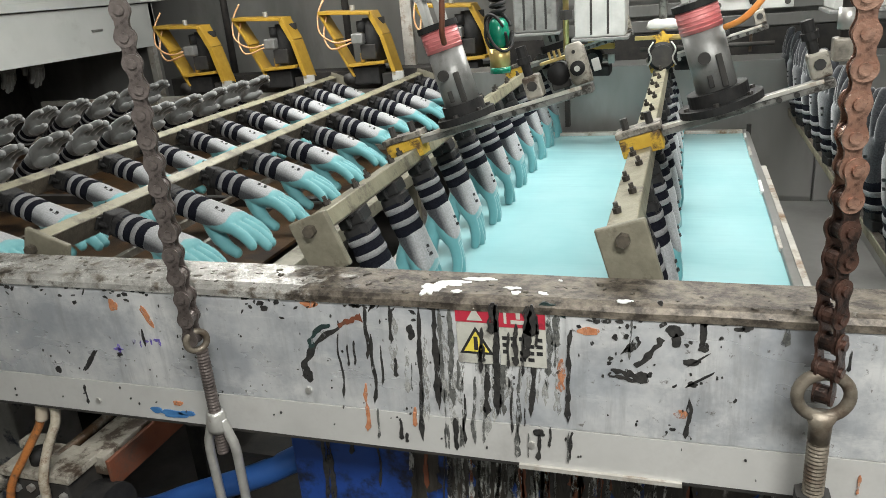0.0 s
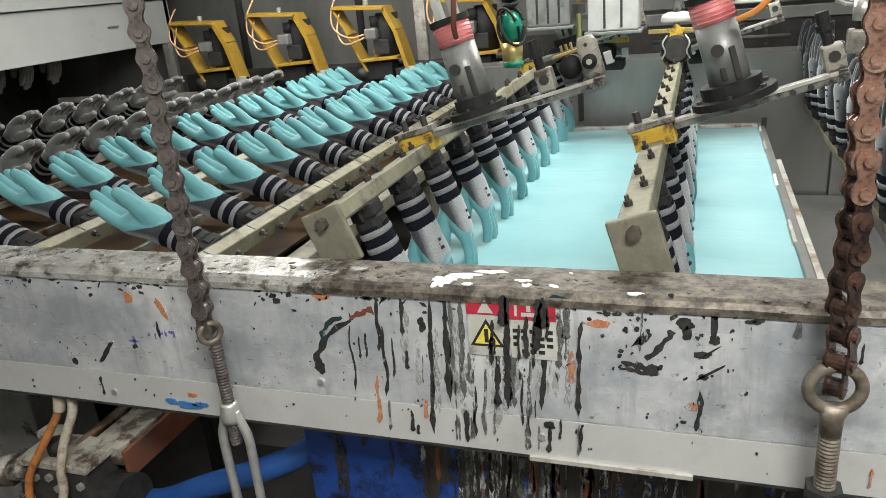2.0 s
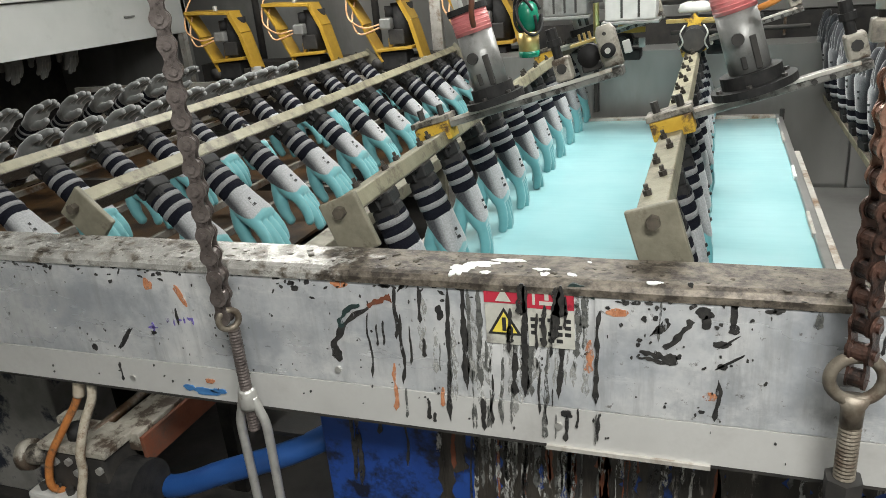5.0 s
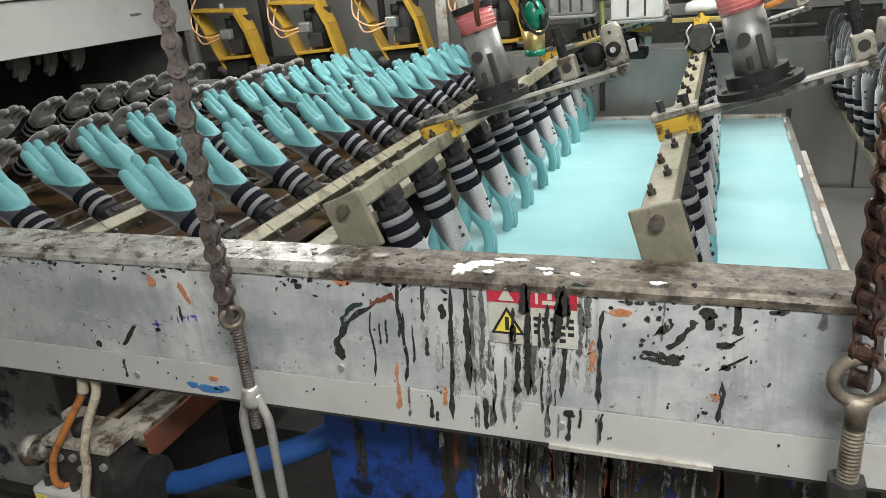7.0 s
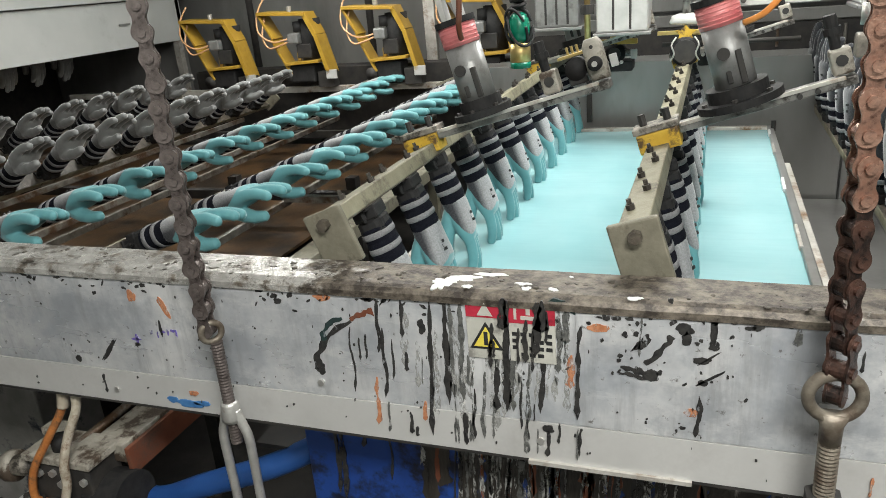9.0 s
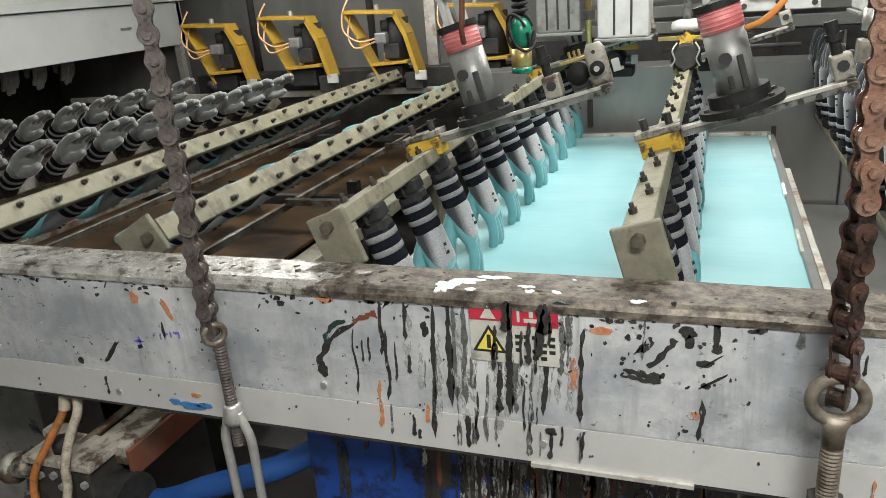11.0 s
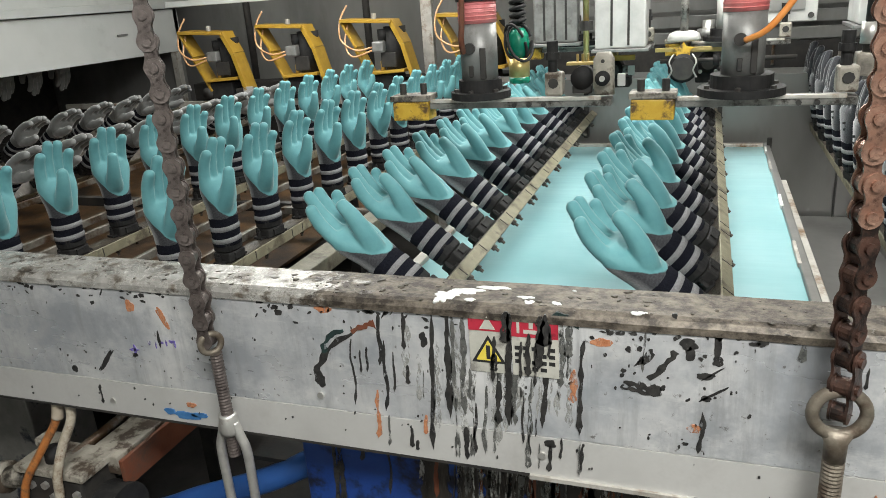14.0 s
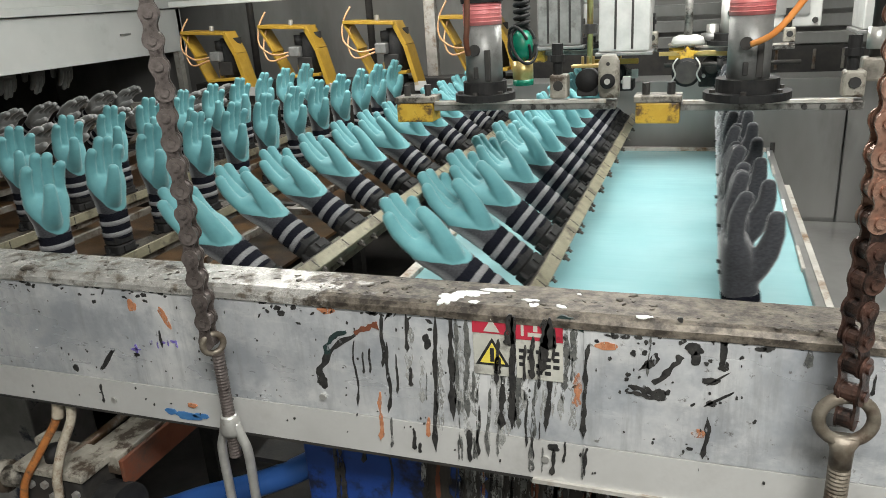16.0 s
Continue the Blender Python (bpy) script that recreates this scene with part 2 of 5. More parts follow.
def glove_material(name, coat, coat_b, liner, liner_b, coated=True, back=None, sheen=0.35):
    """Knitted liner, dipped over the palm and the fingers; the dip line runs slanting over the back."""
    m, n, l, p = nodes(name)
    co = coords(n)
    sep = n.new("ShaderNodeSeparateXYZ")
    l.new(co, sep.inputs[0])
    knit = mixc(n, l, ramp(n, l, noise_tex(n, l, co, 260, 3), 0.35, 0.65), liner, liner_b)
    if back:
        # paler knit on the back of the hand
        knit = mixc(n, l, ramp(n, l, sep.outputs["X"], 0.004, -0.014), knit, mixc(n, l, ramp(n, l, noise_tex(n, l, co, 260, 3), 0.35, 0.65), back, (back[0] * 1.4, back[1] * 1.4, back[2] * 1.4)))
    tint = n.new("ShaderNodeObjectInfo").outputs["Random"]
    skin = mixc(n, l, ramp(n, l, noise_tex(n, l, co, 24), 0.3, 0.7), coat, coat_b)
    skin = mixc(n, l, math_node(n, l, "MULTIPLY", tint, 0.35), skin, coat_b)
    if coated:
        edge = math_node(n, l, "ADD", sep.outputs["Z"], math_node(n, l, "MULTIPLY", sep.outputs["X"], 1.45))
        edge = math_node(n, l, "ADD", edge, math_node(n, l, "MULTIPLY", noise_tex(n, l, co, 40), 0.012))
        edge = math_node(n, l, "SUBTRACT", edge, math_node(n, l, "MULTIPLY", math_node(n, l, "MULTIPLY", sep.outputs["Y"], sep.outputs["Y"]), 9))
        fac = ramp(n, l, edge, 0.160, 0.164)
    else:
        fac = math_node(n, l, "MULTIPLY", sep.outputs["Z"], 0.0)
    l.new(mixc(n, l, fac, knit, skin), p.inputs["Base Color"])
    r = math_node(n, l, "SUBTRACT", 0.92, math_node(n, l, "MULTIPLY", fac, 0.24))
    p.inputs["Sheen Weight"].default_value, p.inputs["Sheen Roughness"].default_value = sheen, 0.35
    l.new(r, p.inputs["Roughness"])
    bump(n, l, p, noise_tex(n, l, co, 420, 2), 0.25, 0.001)
    return m


MAT["glove_teal"] = glove_material("teal dipped glove", (0.088, 0.262, 0.285), (0.128, 0.335, 0.355), (0.026, 0.027, 0.032), (0.055, 0.056, 0.062), True, (0.25, 0.255, 0.26))
MAT["glove_grey"] = glove_material("grey dipped glove", (0.145, 0.15, 0.148), (0.24, 0.245, 0.24), (0.11, 0.112, 0.11), (0.18, 0.182, 0.18), True, None, 0.9)
MAT["glove_liner"] = glove_material("undipped dark glove", (0.03, 0.03, 0.035), (0.05, 0.05, 0.055), (0.020, 0.021, 0.025), (0.046, 0.048, 0.055), False, None, 0.7)


def latex_material():
    m, n, l, p = nodes("liquid turquoise latex")
    co = coords(n)
    col = mixc(n, l, ramp(n, l, noise_tex(n, l, co, 2.5), 0.35, 0.65), (0.245, 0.46, 0.485), (0.30, 0.515, 0.54))
    l.new(col, p.inputs["Base Color"])
    p.inputs["Roughness"].default_value = 0.16
    wav = coords(n, (2.0, 14, 1), l)
    bump(n, l, p, noise_tex(n, l, wav, 1.6, 2), 0.12, 0.01)
    return m


MAT["latex"] = latex_material()


def lamp_material():
    m, n, l, p = nodes("lit tube")
    p.inputs["Emission Color"].default_value = (1, 0.97, 0.92, 1)
    p.inputs["Emission Strength"].default_value = 6
    return m


MAT["tube"] = lamp_material()


# ---- mesh helpers ----
def mesh_of(name, bm, material, smooth=False):
    me = bpy.data.meshes.new(name)
    bmesh.ops.recalc_face_normals(bm, faces=bm.faces)
    bm.to_mesh(me)
    bm.free()
    if smooth:
        for f in me.polygons:
            f.use_smooth = True
    me.materials.append(MAT[material])
    return me


def part(name, bm, material, parent=None, label="", smooth=False, at=None):
    ob = new(name, mesh_of(name, bm, material, smooth) if isinstance(bm, bmesh.types.BMesh) else bm)
    ob.parent = parent
    if at is not None:
        ob.matrix_basis = at
    if label:
        ob["label"] = label
    return ob


def thing(name, label, category, at=None, group="", kind=""):
    ob = new(name)
    ob.empty_display_size = 0.05
    if at is not None:
        ob.matrix_basis = at
    return tagged(ob, label, category, group, kind)


def box(bm, x0, x1, y0, y1, z0, z1, bevel=0.0, m=None):
    r = bmesh.ops.create_cube(bm, size=1)
    vs = r["verts"]
    for v in vs:
        v.co = Vector(((x0 + x1) / 2 + v.co.x * (x1 - x0), (y0 + y1) / 2 + v.co.y * (y1 - y0), (z0 + z1) / 2 + v.co.z * (z1 - z0)))
    if bevel:
        es = list({e for v in vs for e in v.link_edges})
        r = bmesh.ops.bevel(bm, geom=es, offset=bevel, segments=2, affect="EDGES", profile=0.5)
        vs = list({v for f in r["faces"] for v in f.verts} | {v for v in vs if v.is_valid})
    if m is not None:
        bmesh.ops.transform(bm, matrix=m, verts=vs)
    return bm


def boxes(*rows, bevel=0.0):
    bm = bmesh.new()
    for r in rows:
        box(bm, *r, bevel=bevel)
    return bm


def rod(bm, a, b, r, r2=None, seg=14):
    a, b = Vector(a), Vector(b)
    d = b - a
    m = Matrix.Translation((a + b) / 2) @ d.to_track_quat("Z", "Y").to_matrix().to_4x4()
    bmesh.ops.create_cone(bm, cap_ends=True, segments=seg, radius1=r, radius2=r if r2 is None else r2, depth=d.length, matrix=m)
    return bm


def rods(*rows, seg=14):
    bm = bmesh.new()
    for a, b, r in rows:
        rod(bm, a, b, r, seg=seg)
    return bm


def tube(bm, pts, r, seg=10):
    """A hose through the points, with smooth bends."""
    pts = [Vector(p) for p in pts]
    path = []
    for i in range(len(pts) - 1):
        p0, p1, p2, p3 = pts[max(i - 1, 0)], pts[i], pts[i + 1], pts[min(i + 2, len(pts) - 1)]
        for k in range(6):
            t = k / 6
            path.append(0.5 * (2 * p1 + (p2 - p0) * t + (2 * p0 - 5 * p1 + 4 * p2 - p3) * t * t + (3 * p1 - p0 - 3 * p2 + p3) * t ** 3))
    path.append(pts[-1])
    rings = []
    for i, p in enumerate(path):
        d = (path[min(i + 1, len(path) - 1)] - path[max(i - 1, 0)]).normalized()
        side = d.orthogonal().normalized() if not rings else (last - d * last.dot(d)).normalized()
        last = side
        up = d.cross(side)
        rings.append([bm.verts.new(p + r * (math.cos(a) * side + math.sin(a) * up)) for a in (2 * math.pi * j / seg for j in range(seg))])
    skin(bm, rings)
    return bm


def skin(bm, rings, caps=True):
    for a, b in zip(rings, rings[1:]):
        for j in range(len(a)):
            k = (j + 1) % len(a)
            bm.faces.new((a[j], a[k], b[k], b[j]))
    if caps:
        bm.faces.new(rings[0][::-1])
        bm.faces.new(rings[-1])


def loft(bm, rows, seg=24, power=2.0):
    """Rows of centre x, y, z, half-width along x, along y: stacked rounded sections."""
    rings = []
    for x, y, z, a, b in rows:
        ring = []
        for j in range(seg):
            t = 2 * math.pi * j / seg
            c, s = math.cos(t), math.sin(t)
            ring.append(bm.verts.new((x + a * math.copysign(abs(c) ** (2 / power), c), y + b * math.copysign(abs(s) ** (2 / power), s), z)))
        rings.append(ring)
    skin(bm, rings)
    return bm


def ball_chain(bm, pts):
    """A rounded limb: overlapping balls along a line of x, y, z, radius."""
    for (x0, y0, z0, r0), (x1, y1, z1, r1) in zip(pts, pts[1:]):
        for k in range(7):
            t = k / 6
            m = Matrix.Translation((x0 + (x1 - x0) * t, y0 + (y1 - y0) * t, z0 + (z1 - z0) * t))
            bmesh.ops.create_icosphere(bm, subdivisions=2, radius=r0 + (r1 - r0) * t, matrix=m)


# ---- the hall ----
def wall(name, bm, material, label=""):
    return tagged(part(name, bm, material), label, name.split("_")[0], kind="structure")


wall("floor", boxes((-5, 3, -3, 4.5, -0.1, 0)), "floor", "dark stained concrete floor below the machine")
wall("ceiling", boxes((-5, 3, -3, 4.5, 3.0, 3.1)), "duct", "pale ceiling of the hall")
wall("wall_north", boxes((-5, 3, 3.3, 3.4, 0, 3)), "wall_steel", "stainless steel wall behind the tank")
wall("wall_south", boxes((-5, 3, -3.1, -3, 0, 3)), "duct", "pale painted wall of the hall")
wall("wall_west", boxes((-5.1, -5, -3, 4.5, 0, 3)), "duct", "pale painted wall of the hall")
wall("wall_east", boxes((3, 3.1, -3, 4.5, 0, 3)), "duct", "pale painted wall of the hall")

# added fixtures, placed out of view to light the machine
for x, y, z, w, power, spread in ADDED_TUBES:
    fix = thing("ceiling_light", "added white fluorescent ceiling light out of view, switched on", "lamp", pose(x, y, z), "ceiling lights")
    part("housing", boxes((-w / 2, w / 2, -0.29, 0.29, 0.02, 0.09), bevel=0.005), "white", fix)
    for dx in (-w / 2 + 0.15, w / 2 - 0.15):
        part("hanger", rods(((dx, 0, 0.09), (dx, 0, 3.0 - z), 0.008), seg=8), "zinc", fix)
    for dy in (-0.18, 0, 0.18):
        part("lamp_tube", rods(((-w / 2 + 0.03, dy, 0), (w / 2 - 0.03, dy, 0), 0.016)), "tube", fix, "glowing tube", True)
    li = bpy.data.lights.new("added_tube_light", "AREA")
    li.shape, li.size, li.size_y, li.energy, li.color = "RECTANGLE", w, 0.55, power, (0.985, 0.982, 0.94)
    li.spread = radians(spread)
    lo = new("added_tube_light", li)
    lo.matrix_basis = pose(x, y, z - 0.03)


# ---- front beam ----
def front_beam():
    b = thing("machine_beam", "wide brushed steel front beam splashed with black and orange paint", "beam")
    part("front_sheet", boxes((-3.2, 1.6, 0.0, 0.012, 0.742, 0.94), bevel=0.003), "steel_beam", b)
    part("lower_sheet", boxes((-3.2, 1.6, -0.0009, 0.012, 0.674, 0.742)), "beam_low", b)
    part("cover_sheet", boxes((-0.143, 1.6, -0.0016, -0.0002, 0.746, 0.9305)), "steel_beam", b, "cleaner sheet riveted over the front")
    # rounded folded top
    bm = bmesh.new()
    prof = [(0.085, 0.90), (0.085, 0.955), (0.012, 0.952), (0.003, 0.949), (-0.003, 0.942), (-0.004, 0.932), (0.003, 0.932)]
    xs = [-3.2 + 0.04 * i for i in range(121)]
    rings = [[bm.verts.new((x, y, z + 0.0012 * noise.noise((x * 9, y * 20, 0)))) for y, z in prof] for x in xs]
    skin(bm, rings)
    part("top_sheet", bm, "beam_top", b, "top face caked with dried dark latex")
    part("back_sheet", boxes((-3.2, 1.6, 0.075, 0.083, 0.674, 0.9)), "steel_beam", b)
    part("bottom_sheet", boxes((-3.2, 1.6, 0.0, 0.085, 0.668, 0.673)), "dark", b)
    part("seam_lip", boxes((-0.22, 0.02, -0.006, 0.0, 0.667, 0.674)), "rail", b, "bent lip under the lower edge")
    for x, z in ((-0.57, 0.768), (-1.5, 0.77), (0.45, 0.78), (-1.02, 0.70), (-0.2, 0.71)):
        part("rivet", rods(((x, 0.002, z), (x, -0.004, z), 0.006), seg=10), "zinc", b)
    return b


BEAM = front_beam()


# ---- paint on the beam ----
def blot(bm, x, z, w, h, y=-0.0008, lean=0.0, rag=0.3, n=28, seed=0):
    """A flat dried splash with a ragged outline, a little proud of the sheet."""
    rim = []
    for k in range(n):
        a = 2 * math.pi * k / n
        r = 1 + rag * 1.7 * noise.noise((x * 31 + 1.2 * math.cos(a), z * 37 + 1.2 * math.sin(a), seed)) + rag * 0.5 * noise.noise((x * 31 + 3 * math.cos(a), z * 37 + 3 * math.sin(a), seed + 9))
        px, pz = w / 2 * math.cos(a) * r, h / 2 * math.sin(a) * r
        rim.append((x + px + lean * pz, z + pz))
    top = [bm.verts.new((px, y, pz)) for px, pz in rim]
    low = [bm.verts.new((px + (x - px) * -0.04, y + 0.004, pz + (z - pz) * -0.04)) for px, pz in rim]
    bm.faces.new(top)
    for k in range(n):
        bm.faces.new((top[k], top[(k + 1) % n], low[(k + 1) % n], low[k]))


def run(bm, x, z, length, w, y=-0.001):
    """A drip: thin, wavering and ragged, a little fuller near its pointed foot."""
    y = y - 0.0016 if x > -0.147 and -0.0045 < y < 0.05 else y
    n = 30
    rim, right = [], []
    for k in range(n + 1):
        t = k / n
        ww = w * (0.62 + 0.55 * noise.noise((x * 70, z * 13 + t * length * 45, 1)) + 0.28 * noise.noise((x * 170, z * 29 + t * length * 130, 6)) + 0.30 * math.exp(-((t - 0.88) / 0.08) ** 2))
        ww = max(ww, 0.12 * w) * min(1, 10 * (1 - t) + 0.05, 6 * t + 0.35)
        cx = x - 0.05 * length * t + 0.006 * min(1, length / 0.14) * noise.noise((x * 20, t * 2.2, 4)) + 0.0011 * noise.noise((x * 90, t * length * 60, 2))
        rim.append((cx - ww / 2, z - length * t))
        right.append((cx + ww / 2, z - length * t))
    rim += right[::-1]
    depth = lambda pz: y if pz > 0.746 or y > 0.05 else y - 0.002
    top = [bm.verts.new((px, depth(pz), pz)) for px, pz in rim]
    low = [bm.verts.new((px, depth(pz) + 0.003, pz)) for px, pz in rim]
    m = len(rim)
    for k in range(n):
        bm.faces.new((top[k], top[k + 1], top[m - 2 - k], top[m - 1 - k]))
    for k in range(m):
        bm.faces.new((top[k], top[(k + 1) % m], low[(k + 1) % m], low[k]))


def splash(name, rows, material, label, drips=()):
    for i, r in enumerate(rows):
        bm = bmesh.new()
        blot(bm, *r[:4], lean=r[4] if len(r) > 4 else 0, y=(-0.0026 if r[0] > -0.14 else -0.0008) if r[1] > 0.746 else -0.003, seed=i)
        part(name, bm, material, BEAM, label)
    for d in drips:
        bm = bmesh.new()
        run(bm, *d)
        part(name, bm, material, BEAM, label)


def stroke(bm, pts, w0, w1, y=-0.0009):
    """A brushed smear along an arc, ragged at both sides."""
    path = [Vector((px, 0, pz)) for px, pz in pts]
    left, right = [], []
    for i in range(len(path) - 1):
        for k in range(8):
            q = path[i].lerp(path[i + 1], k / 8)
            t = (i + k / 8) / (len(path) - 1)
            d = (path[i + 1] - path[i]).normalized()
            side = Vector((-d.z, 0, d.x)) * (w0 + (w1 - w0) * t) / 2
            left.append(q + side * (0.8 + 0.9 * noise.noise((t * 6, 1.0, w0 * 90))))
            right.append(q - side * (0.8 + 0.9 * noise.noise((t * 6, 7.0, w0 * 90))))
    top = [bm.verts.new((v.x, y, v.z)) for v in left + right[::-1]]
    low = [bm.verts.new((v.co.x, y + 0.004, v.co.z)) for v in top]
    m = len(top)
    for k in range(m // 2 - 1):
        bm.faces.new((top[k], top[k + 1], top[m - 2 - k], top[m - 1 - k]))
    for k in range(m):
        bm.faces.new((top[k], top[(k + 1) % m], low[(k + 1) % m], low[k]))
    return bm


rnd = random.Random(4)
# runs of black paint: x, top, length, width
RUNS = ((-0.502, 0.877, 0.12, 0.005), (-0.489, 0.859, 0.04, 0.004), (-0.477, 0.866, 0.045, 0.004), (-0.451, 0.927, 0.092, 0.007), (-0.446, 0.88, 0.127, 0.007), (-0.409, 0.931, 0.064, 0.007), (-0.409, 0.841, 0.034, 0.009), (-0.365, 0.934, 0.24, 0.010),
        (-0.337, 0.939, 0.185, 0.013), (-0.301, 0.788, 0.09, 0.006), (-0.264, 0.83, 0.076, 0.013), (-0.241, 0.944, 0.19, 0.014), (-0.19, 0.905, 0.148, 0.010), (-0.137, 0.91, 0.155, 0.013), (-0.403, 0.706, 0.018, 0.007), (-0.411, 0.728, 0.036, 0.008), (-0.318, 0.744, 0.06, 0.011), (-0.187, 0.734, 0.051, 0.008), (-0.139, 0.738, 0.046, 0.006), (0.026, 0.817, 0.068, 0.009), (0.217, 0.905, 0.03, 0.005), (-1.044, 0.731, 0.04, 0.006))
GREY_RUNS = ((-0.329, 0.932, 0.166, 0.010), (-0.313, 0.933, 0.17, 0.012), (-0.307, 0.846, 0.054, 0.006), (-0.272, 0.77, 0.067, 0.006), (-0.236, 0.854, 0.098, 0.012), (-0.22, 0.745, 0.062, 0.008), (-0.311, 0.731, 0.04, 0.005), (-0.45, 0.746, 0.057, 0.005), (0.142, 0.941, 0.036, 0.010), (-0.285, 0.82, 0.12, 0.008), (-0.213, 0.84, 0.10, 0.007), (-0.165, 0.92, 0.09, 0.012), (-0.156, 0.93, 0.05, 0.016))
thin = []
for i in range(26):
    top = rnd.uniform(0.72, 0.945)
    thin.append((rnd.gauss(-0.28, 0.09), top, min(rnd.uniform(0.02, 0.09), top - 0.685), rnd.uniform(0.002, 0.005)))
splash("black_drip", [], "paint_black", "black paint runs", RUNS + tuple(thin[:9]))
splash("grey_drip", [], "paint_grey", "dark grey latex runs", GREY_RUNS + tuple(thin[9:]))
part("black_smear", stroke(bmesh.new(), [(-0.573, 0.792), (-0.569, 0.815), (-0.559, 0.835), (-0.541, 0.86), (-0.517, 0.877), (-0.497, 0.889)], 0.020, 0.006), "paint_black", BEAM, "black brushed smear")
part("green_smear", stroke(bmesh.new(), [(-0.556, 0.848), (-0.549, 0.868), (-0.533, 0.884), (-0.512, 0.893)], 0.016, 0.005, -0.0012), "paint_green", BEAM, "dark green smear")
part("red_smear", stroke(bmesh.new(), [(-0.500, 0.890), (-0.485, 0.897), (-0.470, 0.905), (-0.457, 0.908)], 0.006, 0.016, -0.0010), "rust", BEAM, "dark red smear")
part("black_smear", stroke(bmesh.new(), [(-0.012, 0.905), (-0.02, 0.893), (-0.035, 0.872), (-0.05, 0.858)], 0.012, 0.006, -0.0027), "paint_black", BEAM, "black brushed smear")
part("black_smear", stroke(bmesh.new(), [(-0.035, 0.843), (-0.052, 0.846), (-0.07, 0.850), (-0.083, 0.851)], 0.020, 0.004, -0.0027), "paint_black", BEAM, "black brushed smear")
part("black_smear", stroke(bmesh.new(), [(-0.04, 0.838), (-0.056, 0.838), (-0.074, 0.842), (-0.085, 0.840)], 0.010, 0.003, -0.0028), "paint_black", BEAM, "black brushed smear")
wash = [(rnd.gauss(-0.27, 0.10), rnd.uniform(0.86, 0.944), rnd.uniform(0.08, 0.17), rnd.uniform(0.004, 0.016), -0.0005) for i in range(36)]
splash("faint_wash", [], "paint_wash", "faint grey latex wash", [w for w in wash if w[0] < -0.15])
splats = [(rnd.uniform(-1.5, 0.2), rnd.uniform(0.922, 0.938), rnd.uniform(0.003, 0.016), rnd.uniform(0.003, 0.012), rnd.uniform(-0.8, 0.8)) for i in range(70)]
for i in range(120):
    splats.append((rnd.uniform(-1.3, 0.12), rnd.uniform(0.69, 0.925), rnd.uniform(0.0012, 0.004), rnd.uniform(0.0015, 0.006)))
for i in range(18):
    w = rnd.uniform(0.003, 0.008)
    splats.append((rnd.gauss(-0.01, 0.07), rnd.gauss(0.875, 0.035), w, w * rnd.uniform(0.7, 1.5), rnd.uniform(-0.3, 0.6)))
for i in range(4):
    splats.append((rnd.gauss(-0.01, 0.04), rnd.gauss(0.87, 0.025), rnd.uniform(0.003, 0.006), rnd.uniform(0.012, 0.03), rnd.uniform(0.5, 1.5)))
for i in range(80):
    x = rnd.uniform(-1.75, -0.05)
    splats.append((x, 0.936 - abs(rnd.gauss(0, 0.018)), rnd.uniform(0.002, 0.009), rnd.uniform(0.002, 0.008), rnd.uniform(-1, 1)))
splash("black_splat", splats + [(-0.052, 0.892, 0.016, 0.024, 0.5), (0.003, 0.918, 0.022, 0.018), (0.006, 0.905, 0.012, 0.018), (0.04, 0.922, 0.009, 0.04), (0.042, 0.896, 0.014, 0.014), (-0.04, 0.842, 0.020, 0.018), (0.026, 0.872, 0.020, 0.011), (0.029, 0.838, 0.013, 0.008), (0.004, 0.763, 0.008, 0.006), (-0.187, 0.733, 0.018, 0.011), (-0.082, 0.869, 0.008, 0.006), (-0.379, 0.888, 0.013, 0.024), (-0.096, 0.938, 0.028, 0.009), (-0.058, 0.935, 0.04, 0.007), (-0.628, 0.913, 0.014, 0.010), (-1.015, 0.785, 0.012, 0.05, 0.9), (-1.096, 0.758, 0.014, 0.014), (-0.882, 0.84, 0.006, 0.03), (-0.943, 0.803, 0.010, 0.010, 0.5), (-0.567, 0.795, 0.018, 0.022)], "paint_black", "black paint splashes")
splash("orange_splat", [(-0.931, 0.90, 0.018, 0.022), (-0.865, 0.885, 0.014, 0.034, -0.4), (-0.545, 0.925, 0.026, 0.014), (-0.112, 0.910, 0.026, 0.012), (0.014, 0.788, 0.018, 0.013), (-0.84, 0.714, 0.020, 0.010)], "paint_orange", "orange paint splashes", [(-0.466, 0.79, 0.09, 0.012), (-0.386, 0.755, 0.035, 0.008), (-0.150, 0.862, 0.055, 0.014), (0.245, 0.72, 0.03, 0.006)])
splash("blue_splat", [(-0.855, 0.690, 0.055, 0.014), (-0.825, 0.694, 0.03, 0.010), (-0.892, 0.694, 0.024, 0.012)], "paint_blue", "blue paint splashes")
splash("green_smear", [(-0.143, 0.936, 0.03, 0.02), (-0.170, 0.943, 0.03, 0.012)], "paint_green", "dark green smear")
splash("purple_mark", [(-0.943, 0.814, 0.022, 0.005, 0.6), (-0.941, 0.816, 0.006, 0.020), (-0.905, 0.832, 0.008, 0.008), (-0.892, 0.830, 0.004, 0.016), (-0.878, 0.834, 0.010, 0.005), (-0.868, 0.834, 0.004, 0.012), (-0.856, 0.838, 0.011, 0.006), (-0.850, 0.834, 0.004, 0.014)], "paint_purple", "scribbled purple marker strokes")
